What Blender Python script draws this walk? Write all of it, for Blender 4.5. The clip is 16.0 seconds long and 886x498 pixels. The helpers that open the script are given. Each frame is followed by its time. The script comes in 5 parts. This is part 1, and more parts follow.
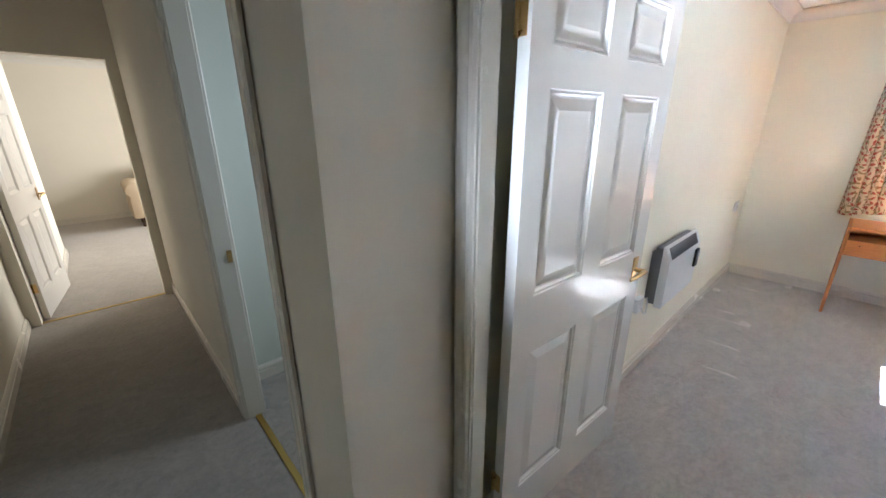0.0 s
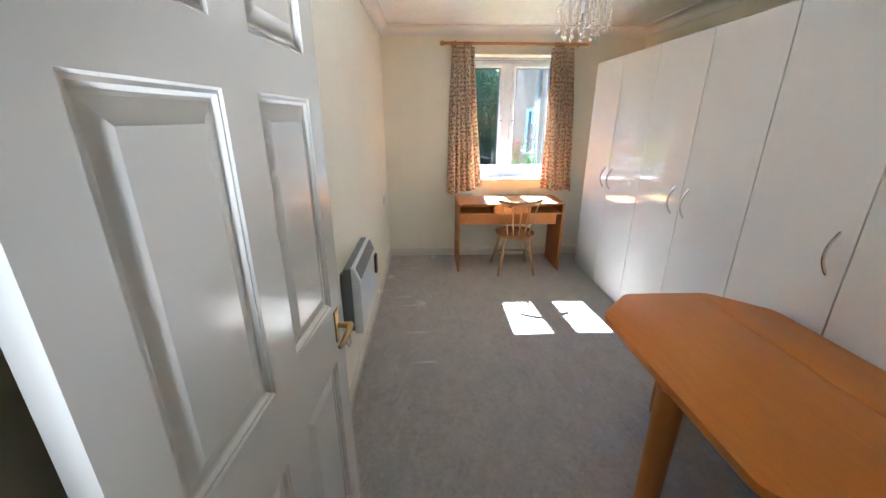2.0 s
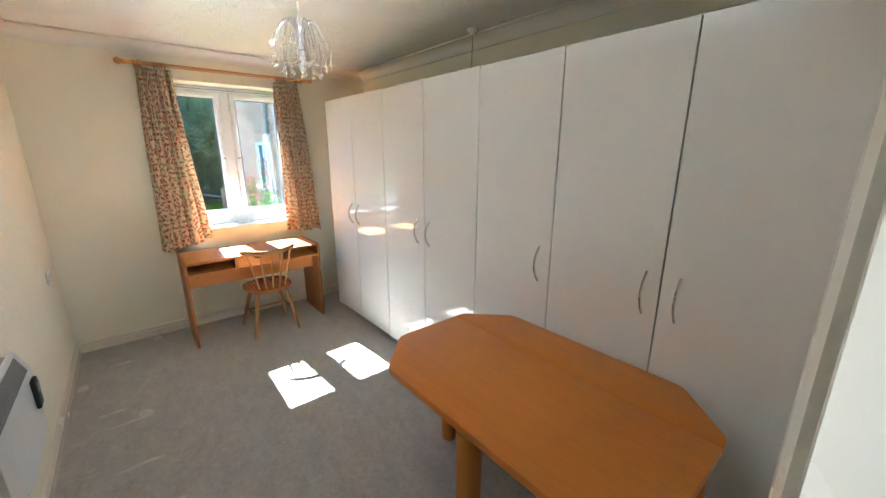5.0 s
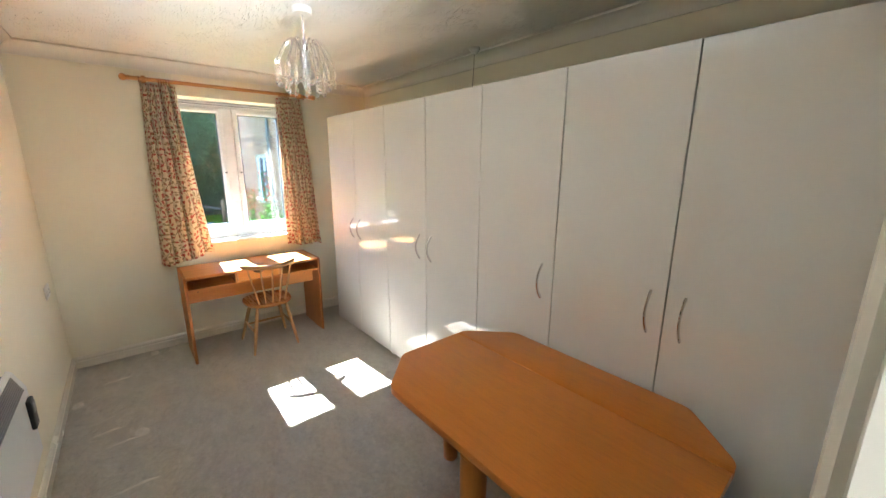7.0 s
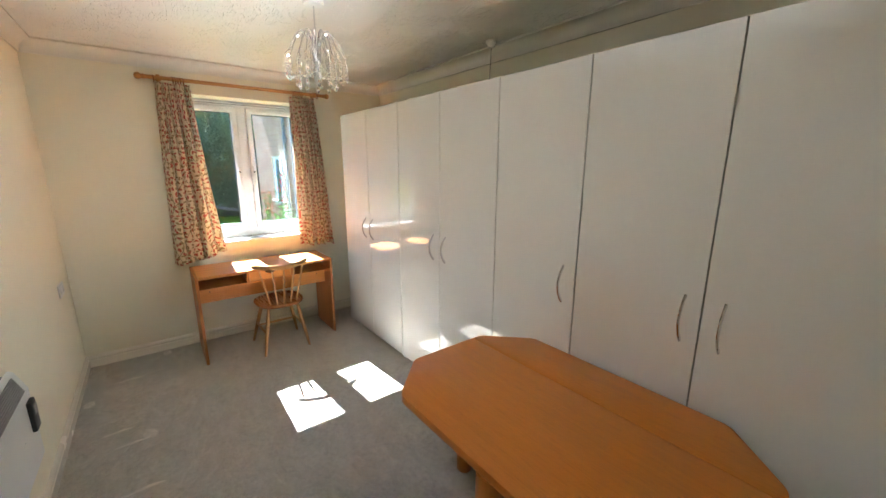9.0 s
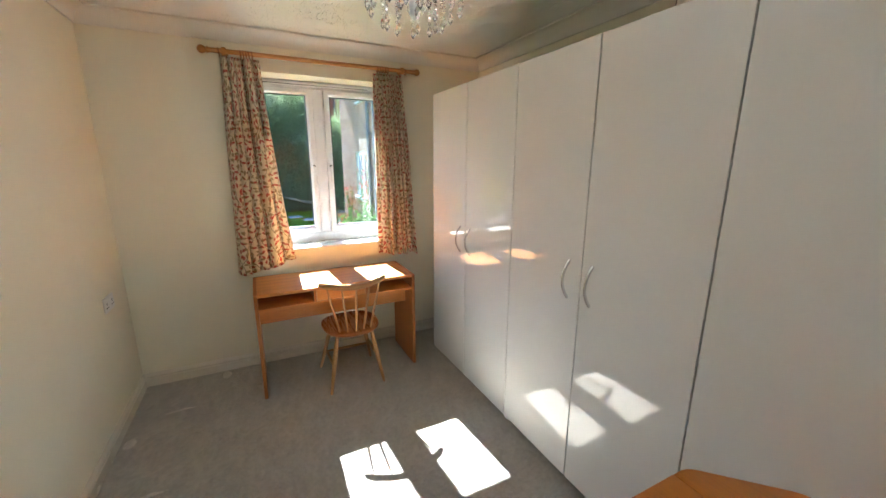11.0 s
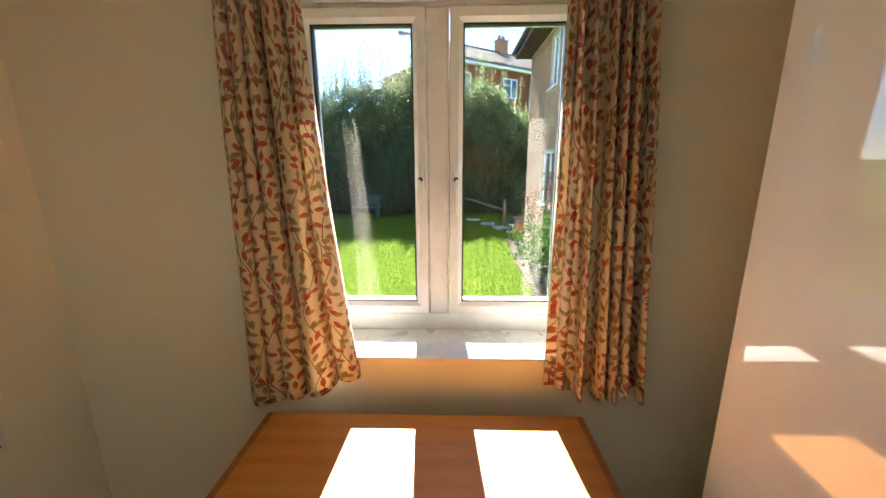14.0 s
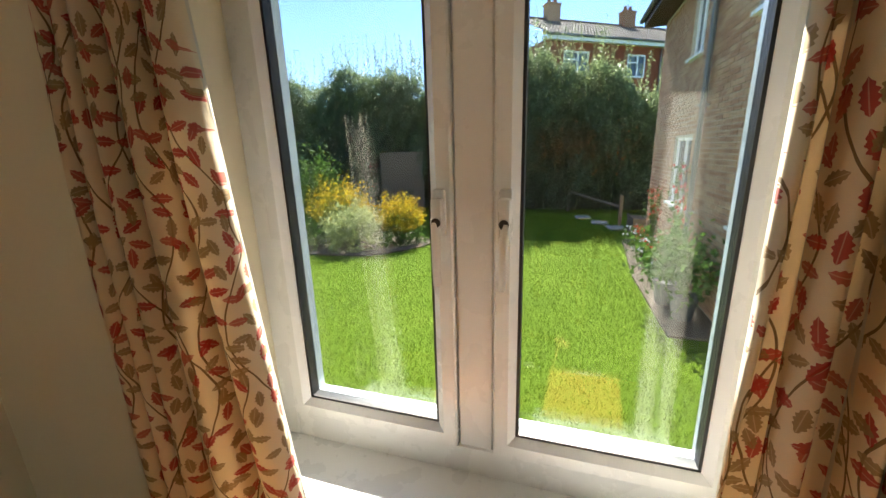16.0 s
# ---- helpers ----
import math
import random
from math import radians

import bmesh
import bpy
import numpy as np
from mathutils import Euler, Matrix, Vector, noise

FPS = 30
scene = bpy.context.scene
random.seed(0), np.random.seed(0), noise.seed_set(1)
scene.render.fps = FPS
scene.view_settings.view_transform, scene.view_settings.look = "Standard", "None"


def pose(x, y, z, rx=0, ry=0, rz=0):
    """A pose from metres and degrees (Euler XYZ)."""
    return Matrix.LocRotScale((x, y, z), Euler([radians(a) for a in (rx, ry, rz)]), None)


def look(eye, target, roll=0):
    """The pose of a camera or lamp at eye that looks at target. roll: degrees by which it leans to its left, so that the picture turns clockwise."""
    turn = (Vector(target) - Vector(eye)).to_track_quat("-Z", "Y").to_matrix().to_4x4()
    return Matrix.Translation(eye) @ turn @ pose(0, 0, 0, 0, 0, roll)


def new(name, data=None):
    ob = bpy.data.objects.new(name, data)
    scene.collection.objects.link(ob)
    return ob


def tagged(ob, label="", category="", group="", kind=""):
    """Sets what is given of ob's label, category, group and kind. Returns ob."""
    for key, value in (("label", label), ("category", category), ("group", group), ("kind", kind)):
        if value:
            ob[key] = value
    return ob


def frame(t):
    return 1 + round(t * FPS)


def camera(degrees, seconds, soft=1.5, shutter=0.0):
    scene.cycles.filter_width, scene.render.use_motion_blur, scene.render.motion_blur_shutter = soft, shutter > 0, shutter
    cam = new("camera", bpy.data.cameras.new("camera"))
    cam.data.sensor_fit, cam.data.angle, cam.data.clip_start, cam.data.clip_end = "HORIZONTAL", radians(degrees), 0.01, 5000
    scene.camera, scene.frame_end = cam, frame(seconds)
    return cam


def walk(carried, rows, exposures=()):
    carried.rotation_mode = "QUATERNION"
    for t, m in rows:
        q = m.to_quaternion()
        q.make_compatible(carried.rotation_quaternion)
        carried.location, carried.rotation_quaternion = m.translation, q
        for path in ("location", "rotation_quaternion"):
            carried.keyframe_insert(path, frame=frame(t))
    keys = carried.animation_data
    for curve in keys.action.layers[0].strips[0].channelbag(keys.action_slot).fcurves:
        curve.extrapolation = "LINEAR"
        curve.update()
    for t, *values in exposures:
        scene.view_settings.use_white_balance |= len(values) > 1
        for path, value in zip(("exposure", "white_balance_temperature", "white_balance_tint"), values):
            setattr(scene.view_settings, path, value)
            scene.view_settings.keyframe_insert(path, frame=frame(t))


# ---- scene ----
cam = camera(99.3, 16.0)
PATH = [
    (0, (1.397, 0.146, 1.506), (2.682, 1.541, 0.869), -0.2),
    (0.5, (1.509, 0.246, 1.504), (3.034, 1.371, 0.864), -0.3),
    (1, (1.634, 0.379, 1.521), (3.405, 1.056, 0.882), -0.0),
    (1.5, (1.772, 0.424, 1.533), (3.643, 0.678, 0.875), -0.0),
    (2, (1.922, 0.391, 1.545), (3.809, 0.314, 0.886), -0.0),
    (2.5, (2.028, 0.357, 1.553), (3.884, 0.001, 0.901), 0.1),
    (3, (2.122, 0.358, 1.558), (3.908, -0.276, 0.918), 0.1),
    (3.5, (2.162, 0.369, 1.576), (3.828, -0.54, 0.946), 0.2),
    (4, (2.166, 0.342, 1.573), (3.685, -0.804, 0.959), 0.4),
    (6.5, (2.186, 0.318, 1.623), (3.671, -0.941, 1.165), 0.2),
    (7, (2.191, 0.331, 1.616), (3.686, -0.92, 1.167), 0.2),
    (7.5, (2.195, 0.333, 1.615), (3.701, -0.905, 1.17), 0.2),
    (8, (2.197, 0.334, 1.611), (3.719, -0.887, 1.17), 0.2),
    (10.5, (2.773, 0.073, 1.548), (4.437, -0.945, 1.107), -0.0),
    (11, (3.094, 0.009, 1.55), (4.841, -0.853, 1.097), 0.1),
    (11.5, (3.425, -0.072, 1.549), (5.238, -0.786, 1.099), -0.0),
    (12, (3.753, -0.219, 1.572), (5.608, -0.81, 1.113), 0.0),
    (12.5, (4.054, -0.318, 1.563), (5.957, -0.731, 1.107), -0.1),
    (13, (4.358, -0.382, 1.576), (6.285, -0.654, 1.118), -0.2),
    (13.5, (4.646, -0.463, 1.574), (6.588, -0.62, 1.121), 0.0),
    (14, (4.91, -0.553, 1.582), (6.856, -0.499, 1.123), -0.2),
    (14.5, (5.179, -0.568, 1.582), (7.105, -0.325, 1.102), -0.9),
    (15, (5.406, -0.562, 1.612), (7.31, -0.212, 1.109), -0.9),
    (15.5, (5.551, -0.601, 1.614), (7.434, -0.144, 1.116), -1.2),
    (16, (5.637, -0.665, 1.644), (7.48, -0.068, 1.148), -1.7),
]
EXPOSURES = [(0, 6.4, 4800, 12), (0.5, 6.25, 4750, 10), (1.0, 5.9, 4850, 9), (2.0, 5.8, 5050, 9), (3.5, 5.8, 5050, 6), (7, 5.85, 5600, 7), (10.5, 5.45, 5500, 6), (12.5, 5.1, 5750, 6), (14, 4.65, 6900, 10), (15, 4.38, 7000, 12), (15.5, 4.05, 7100, 6), (16, 3.9, 6900, 7)]
walk(cam, [(t, look(eye, target, roll)) for t, eye, target, roll in PATH], EXPOSURES)

# ---- world, sun and large lights ----
SUN_WAY = Vector((-1.0, -0.072, -1.0))
world = bpy.data.worlds.new("world")
scene.world = world
world.use_nodes = True
wn = world.node_tree
sky = wn.nodes.new("ShaderNodeTexSky")
sky.sky_type = "NISHITA"
sky.sun_disc = False
sky.sun_elevation = radians(44.9)
sky.sun_rotation = radians(85.9)
sky.altitude = 1800
sky.air_density, sky.dust_density, sky.ozone_density = 0.85, 0.05, 4.0
wn.nodes["Background"].inputs[1].default_value = 0.044
wn.links.new(sky.outputs[0], wn.nodes["Background"].inputs[0])
sun_data = bpy.data.lights.new("sun", "SUN")
sun_data.energy, sun_data.angle, sun_data.color = 2.4, radians(0.53), (1.0, 0.95, 0.87)
sun = new("sun", sun_data)
sun.matrix_world = Matrix.Translation((12, 0, 12)) @ SUN_WAY.to_track_quat("-Z", "Y").to_matrix().to_4x4()


def area_lamp(name, eye, target, w, h, power, colour, spread=110):
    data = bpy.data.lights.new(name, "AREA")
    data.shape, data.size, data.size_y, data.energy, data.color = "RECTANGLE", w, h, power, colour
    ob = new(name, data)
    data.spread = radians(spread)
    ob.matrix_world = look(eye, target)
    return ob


# daylight of the living room's and the shower room's windows, which stay out of sight
area_lamp("living_window_light", (4.36, 6.4, 1.45), (1.0, 6.4, 1.3), 1.8, 1.3, 1.0, (1.0, 0.82, 0.58))
area_lamp("shower_window_light", (3.36, 1.65, 1.6), (1.0, 1.65, 0.9), 0.7, 0.8, 0.11, (1.0, 0.97, 0.88))
# added fill lamp low in the hall, aimed at the bedroom ceiling
area_lamp("hall_fill_light", (0.80, 0.53, 0.42), (3.6, 0.09, 2.64), 0.3, 0.7, 0.48, (1.0, 0.95, 0.87), 30)


# ---- materials ----
def nodes_of(name):
    m = bpy.data.materials.new(name)
    m.use_nodes = True
    t = m.node_tree
    return m, t, t.nodes["Principled BSDF"]


def N(t, kind, **inputs):
    n = t.nodes.new(kind)
    for k, v in inputs.items():
        n.inputs[k].default_value = v
    return n


def coords(t, scale=(1, 1, 1), which="Object", rot=(0, 0, 0)):
    c = t.nodes.new("ShaderNodeTexCoord")
    m = t.nodes.new("ShaderNodeMapping")
    m.inputs["Scale"].default_value = scale
    m.inputs["Rotation"].default_value = rot
    t.links.new(c.outputs[which], m.inputs["Vector"])
    return m.outputs[0]


def noise_tex(t, vec, scale, detail=4.0, rough=0.55, dist=0.0):
    n = N(t, "ShaderNodeTexNoise", Scale=scale, Detail=detail, Roughness=rough, Distortion=dist)
    t.links.new(vec, n.inputs["Vector"])
    return n.outputs[0]


def ramp(t, fac, stops):
    r = t.nodes.new("ShaderNodeValToRGB")
    while len(r.color_ramp.elements) < len(stops):
        r.color_ramp.elements.new(0.5)
    for e, (p, c) in zip(r.color_ramp.elements, stops):
        e.position, e.color = p, (*c, 1) if len(c) == 3 else c
    t.links.new(fac, r.inputs[0])
    return r.outputs[0]


def mixc(t, fac, a, b, mode="MIX"):
    m = t.nodes.new("ShaderNodeMix")
    m.data_type, m.blend_type = "RGBA", mode
    for sock, v in ((m.inputs[0], fac), (m.inputs[6], a), (m.inputs[7], b)):
        if isinstance(v, (int, float)):
            sock.default_value = v
        elif isinstance(v, tuple):
            sock.default_value = (*v, 1)
        else:
            t.links.new(v, sock)
    return m.outputs[2]


def mth(t, op, a, b=None, c=None):
    m = t.nodes.new("ShaderNodeMath")
    m.operation = op
    for i, v in enumerate((a, b, c)):
        if v is None:
            continue
        if isinstance(v, (int, float)):
            m.inputs[i].default_value = v
        else:
            t.links.new(v, m.inputs[i])
    return m.outputs[0]


def bump(t, height, strength, distance, bsdf):
    b = N(t, "ShaderNodeBump", Strength=strength, Distance=distance)
    t.links.new(height, b.inputs["Height"])
    t.links.new(b.outputs[0], bsdf.inputs["Normal"])


def rgb(*c):
    return tuple(v / 255 / 12.92 if v / 255 <= 0.04045 else ((v / 255 + 0.055) / 1.055) ** 2.4 for v in c)


def shade(c, k):
    return tuple(min(1.0, v * k) for v in c)


def paint(name, base, rough, fine=220.0, fine_amt=0.06, big=0.05, spec=0.5, relief=0.0006, metal=0.0, coat=0.0, uneven=0.16):
    """Painted, plastic or metal surface with slow mottling, a fine texture and slightly uneven gloss."""
    m, t, b = nodes_of(name)
    v = coords(t)
    slow, grain = noise_tex(t, v, 1.7, 3), noise_tex(t, v, fine, 2)
    c = ramp(t, slow, [(0.3, shade(base, 1 - big)), (0.7, shade(base, 1 + big * 0.5))])
    t.links.new(c, b.inputs["Base Color"])
    t.links.new(mth(t, "MULTIPLY_ADD", noise_tex(t, v, 9.0, 4), uneven, rough - uneven / 2), b.inputs["Roughness"])
    b.inputs["Metallic"].default_value = metal
    b.inputs["Specular IOR Level"].default_value = spec
    b.inputs["Coat Weight"].default_value = coat
    b.inputs["Coat Roughness"].default_value = 0.06
    bump(t, grain, fine_amt * 5, relief, b)
    return m


def wood(name, light, dark, along="x", rough=0.42, scale=1.0, coat=0.0, figure=0.16):
    """Straight-grained timber; along is the axis of the grain."""
    m, t, b = nodes_of(name)
    k = {"x": (1.2, 16, 16), "y": (16, 1.2, 16), "z": (16, 16, 1.2)}[along]
    v = coords(t, tuple(q * scale for q in k))
    broad = coords(t, tuple(q * scale * 0.22 for q in k))
    g1, g2 = noise_tex(t, v, 2.6, 8, 0.65, 0.9), noise_tex(t, v, 22.0, 3, 0.6)
    ring = N(t, "ShaderNodeTexWave", Scale=1.1, Distortion=7.0, Detail=3.0)
    t.links.new(broad, ring.inputs["Vector"])
    f = mth(t, "MULTIPLY_ADD", ring.outputs[1], figure, mth(t, "MULTIPLY", g1, 1.02 - figure))
    c = ramp(t, f, [(0.22, dark), (0.5, shade(light, 0.9)), (0.8, light)])
    c = mixc(t, mth(t, "MULTIPLY", ramp(t, g2, [(0.5, (0, 0, 0)), (0.72, (1, 1, 1))]), 0.3), c, shade(dark, 0.7))
    t.links.new(c, b.inputs["Base Color"])
    t.links.new(mth(t, "MULTIPLY_ADD", g1, 0.2, rough - 0.1), b.inputs["Roughness"])
    b.inputs["Coat Weight"].default_value = coat
    b.inputs["Coat Roughness"].default_value = 0.25
    b.inputs["Specular IOR Level"].default_value = 0.25
    bump(t, g2, 0.15, 0.0006, b)
    return m


def mid(a, b):
    return tuple((p + q) / 2 for p, q in zip(a, b))


def carpet(name, light, dark):
    m, t, b = nodes_of(name)
    v = coords(t)
    streak = noise_tex(t, coords(t, (2.0, 3.2, 1), rot=(0, 0, 0.5)), 3.1, 7, 0.72, 0.35)
    clump, pile = noise_tex(t, v, 38, 7, 0.78, 0.4), noise_tex(t, v, 210, 4, 0.75)
    c = ramp(t, streak, [(0.40, shade(mid(dark, light), 0.72)), (0.5, mid(dark, light)), (0.60, shade(mid(dark, light), 1.3))])
    c = mixc(t, 0.48, c, ramp(t, clump, [(0.40, shade(dark, 0.7)), (0.60, shade(light, 1.15))]))
    c = mixc(t, 0.35, c, ramp(t, pile, [(0.3, shade(dark, 0.6)), (0.7, shade(light, 1.25))]))
    t.links.new(c, b.inputs["Base Color"])
    b.inputs["Roughness"].default_value = 0.97
    b.inputs["Specular IOR Level"].default_value = 0.1
    b.inputs["Sheen Weight"].default_value = 0.6
    bump(t, mth(t, "ADD", mth(t, "MULTIPLY", clump, 0.7), pile), 1.0, 0.010, b)
    return m


def ceiling_plaster():
    """Stippled ceiling with short raised strokes."""
    m, t, b = nodes_of("textured_ceiling_plaster")
    v = coords(t, (1, 1, 1))
    strokes = noise_tex(t, coords(t, (13, 66, 13), rot=(0, 0, 0.35)), 1.7, 3, 0.5, 0.5)
    patch = noise_tex(t, v, 5.5, 2)
    h = mth(t, "MULTIPLY", ramp(t, strokes, [(0.58, (0, 0, 0)), (0.64, (1, 1, 1))]), ramp(t, patch, [(0.42, (0, 0, 0)), (0.58, (1, 1, 1))]))
    slow = noise_tex(t, v, 1.3, 3)
    t.links.new(ramp(t, slow, [(0.3, (0.81, 0.79, 0.74)), (0.7, (0.85, 0.83, 0.78))]), b.inputs["Base Color"])
    b.inputs["Roughness"].default_value = 0.5
    bump(t, mth(t, "ADD", h, mth(t, "MULTIPLY", noise_tex(t, v, 60, 3), 0.08)), 1.0, 0.009, b)
    return m


def curtain_cloth():
    """Cream cloth, printed with red and olive lobed leaves on winding brown stems; u and v are metres of cloth."""
    m, t, b = nodes_of("printed_leaf_cloth")
    uv = t.nodes.new("ShaderNodeUVMap")
    uv.uv_map = "cloth"
    wob = noise_tex(t, uv.outputs[0], 7.0, 2)
    sep = t.nodes.new("ShaderNodeSeparateXYZ")
    t.links.new(uv.outputs[0], sep.inputs[0])
    u, v = sep.outputs[0], sep.outputs[1]

    def leaves(scale, shift, size):
        add = t.nodes.new("ShaderNodeVectorMath")
        add.operation = "ADD"
        add.inputs[1].default_value = shift
        t.links.new(uv.outputs[0], add.inputs[0])
        vo = N(t, "ShaderNodeTexVoronoi", Scale=scale, Randomness=0.55)
        vo.voronoi_dimensions = "2D"
        t.links.new(add.outputs[0], vo.inputs["Vector"])
        d = t.nodes.new("ShaderNodeVectorMath")
        d.operation = "SUBTRACT"
        t.links.new(add.outputs[0], d.inputs[0])
        t.links.new(vo.outputs["Position"], d.inputs[1])
        col = t.nodes.new("ShaderNodeSeparateColor")
        t.links.new(vo.outputs["Color"], col.inputs[0])
        ang = mth(t, "MULTIPLY_ADD", col.outputs[0], 2.2, -0.2)
        ang = mth(t, "ADD", ang, mth(t, "MULTIPLY", mth(t, "GREATER_THAN", col.outputs[2], 0.5), 1.4))
        dd = t.nodes.new("ShaderNodeSeparateXYZ")
        t.links.new(d.outputs[0], dd.inputs[0])
        ca, sa = mth(t, "COSINE", ang), mth(t, "SINE", ang)
        x = mth(t, "ADD", mth(t, "MULTIPLY", dd.outputs[0], ca), mth(t, "MULTIPLY", dd.outputs[1], sa))
        y = mth(t, "SUBTRACT", mth(t, "MULTIPLY", dd.outputs[1], ca), mth(t, "MULTIPLY", dd.outputs[0], sa))
        x, y = mth(t, "DIVIDE", x, size), mth(t, "ABSOLUTE", mth(t, "DIVIDE", y, size))
        lobes = mth(t, "MULTIPLY_ADD", mth(t, "SINE", mth(t, "MULTIPLY", x, 17.0)), 0.07, 0.43)
        edge = mth(t, "MULTIPLY", lobes, mth(t, "SUBTRACT", 1.0, mth(t, "MULTIPLY", x, x)))
        inside = mth(t, "MULTIPLY", mth(t, "GREATER_THAN", edge, y), mth(t, "LESS_THAN", mth(t, "ABSOLUTE", x), 1.0))
        vein = mth(t, "LESS_THAN", y, 0.035)
        return inside, vein, col.outputs[1]

    weave = noise_tex(t, coords(t, (1, 1, 1), "UV"), 900, 2)
    base = mixc(t, 0.25, (0.86, 0.75, 0.58), ramp(t, weave, [(0.3, (0.66, 0.55, 0.42)), (0.7, (0.86, 0.76, 0.60))]))
    # stems
    for off, k, amp in ((0.0, 16.0, 0.035), (0.055, 21.0, 0.028), (0.09, 13.0, 0.04)):
        s = mth(t, "MULTIPLY_ADD", mth(t, "SINE", mth(t, "ADD", mth(t, "MULTIPLY", v, k), off * 60)), amp, mth(t, "MULTIPLY_ADD", wob, 0.03, u))
        s = mth(t, "ABSOLUTE", mth(t, "SUBTRACT", mth(t, "FRACT", mth(t, "DIVIDE", mth(t, "ADD", s, off), 0.15)), 0.5))
        base = mixc(t, mth(t, "LESS_THAN", s, 0.0105), base, (0.25, 0.17, 0.085))
    for scale, shift, size, ink in ((22.5, (0.3, 0.1, 0), 0.0178, 0), (25.0, (0.73, 0.41, 0), 0.0162, 1)):
        inside, vein, pick = leaves(scale, shift, size)
        tone = ramp(t, pick, [(0.0, (0.46, 0.035, 0.035)), (0.62, (0.50, 0.10, 0.075)), (0.64, (0.40, 0.28, 0.14)), (1.0, (0.33, 0.235, 0.115))])
        if ink:
            tone = ramp(t, pick, [(0.0, (0.40, 0.29, 0.15)), (0.55, (0.35, 0.245, 0.125)), (0.57, (0.48, 0.04, 0.04)), (1.0, (0.55, 0.17, 0.12))])
        keep = mth(t, "MULTIPLY", inside, mth(t, "SUBTRACT", 1.0, mth(t, "MULTIPLY", vein, 0.35)))
        base = mixc(t, mth(t, "MULTIPLY", keep, 0.92), base, tone)
    t.links.new(base, b.inputs["Base Color"])
    b.inputs["Roughness"].default_value = 0.88
    b.inputs["Specular IOR Level"].default_value = 0.2
    b.inputs["Sheen Weight"].default_value = 0.1
    bump(t, weave, 0.3, 0.0008, b)
    out = t.nodes["Material Output"]
    tr, mix = t.nodes.new("ShaderNodeBsdfTranslucent"), N(t, "ShaderNodeMixShader", Fac=0.45)
    t.links.new(base, tr.inputs[0])
    t.links.new(b.outputs[0], mix.inputs[1])
    t.links.new(tr.outputs[0], mix.inputs[2])
    t.links.new(mix.outputs[0], out.inputs[0])
    return m


def lining_cloth():
    """Plain off-white curtain lining that lets some daylight through."""
    m, t, b = nodes_of("off_white_lining")
    v = coords(t)
    c = ramp(t, noise_tex(t, v, 9, 4), [(0.3, (0.68, 0.65, 0.58)), (0.7, (0.76, 0.73, 0.66))])
    t.links.new(c, b.inputs["Base Color"])
    b.inputs["Roughness"].default_value = 0.9
    bump(t, noise_tex(t, v, 420, 2), 0.3, 0.0006, b)
    tr, mix = t.nodes.new("ShaderNodeBsdfTranslucent"), N(t, "ShaderNodeMixShader", Fac=0.5)
    t.links.new(c, tr.inputs[0])
    t.links.new(b.outputs[0], mix.inputs[1])
    t.links.new(tr.outputs[0], mix.inputs[2])
    t.links.new(mix.outputs[0], t.nodes["Material Output"].inputs[0])
    return m


def glass(name, tint=(1, 1, 1), rough=0.0, ior=1.45):
    m, t, b = nodes_of(name)
    b.inputs["Base Color"].default_value = (*tint, 1)
    b.inputs["Transmission Weight"].default_value = 1.0
    b.inputs["Roughness"].default_value = rough
    b.inputs["IOR"].default_value = ior
    return m


def pane_glass(name, tint):
    """Flat window glass: clear straight view with a mirror gloss that grows towards the edge-on view."""
    m, t, b = nodes_of(name)
    clear, gloss = N(t, "ShaderNodeBsdfTransparent", Color=(*tint, 1)), N(t, "ShaderNodeBsdfGlossy", Roughness=0.0)
    edge, mix = N(t, "ShaderNodeLayerWeight", Blend=0.5), t.nodes.new("ShaderNodeMixShader")
    t.links.new(mth(t, "MULTIPLY_ADD", mth(t, "POWER", edge.outputs["Facing"], 4.0), 0.8, 0.035), mix.inputs[0])
    t.links.new(clear.outputs[0], mix.inputs[1])
    t.links.new(gloss.outputs[0], mix.inputs[2])
    t.links.new(mix.outputs[0], t.nodes["Material Output"].inputs[0])
    return m


def leaf_mat(name, a, bcol, translucent=0.3, rough=0.5, spec=0.04):
    m, t, b = nodes_of(name)
    geo = t.nodes.new("ShaderNodeNewGeometry")
    c = ramp(t, geo.outputs["Random Per Island"], [(0.0, a), (0.6, bcol), (1.0, shade(bcol, 1.5))])
    t.links.new(c, b.inputs["Base Color"])
    b.inputs["Roughness"].default_value = rough
    b.inputs["Specular IOR Level"].default_value = spec
    out = t.nodes["Material Output"]
    tr, mix = t.nodes.new("ShaderNodeBsdfTranslucent"), N(t, "ShaderNodeMixShader", Fac=translucent)
    t.links.new(c, tr.inputs[0])
    t.links.new(b.outputs[0], mix.inputs[1])
    t.links.new(tr.outputs[0], mix.inputs[2])
    t.links.new(mix.outputs[0], out.inputs[0])
    return m


def brick_mat(name, stops):
    m, t, b = nodes_of(name)
    info = t.nodes.new("ShaderNodeObjectInfo")
    geo = t.nodes.new("ShaderNodeNewGeometry")
    r = mth(t, "FRACT", mth(t, "ADD", info.outputs["Random"], geo.outputs["Random Per Island"]))
    v = coords(t)
    grit = noise_tex(t, v, 70, 5, 0.7)
    c = mixc(t, 0.35, ramp(t, r, stops), ramp(t, grit, [(0.3, shade(stops[0][1], 0.6)), (0.7, stops[-1][1])]))
    t.links.new(c, b.inputs["Base Color"])
    b.inputs["Roughness"].default_value = 0.9
    b.inputs["Specular IOR Level"].default_value = 0.12
    bump(t, grit, 0.6, 0.004, b)
    return m


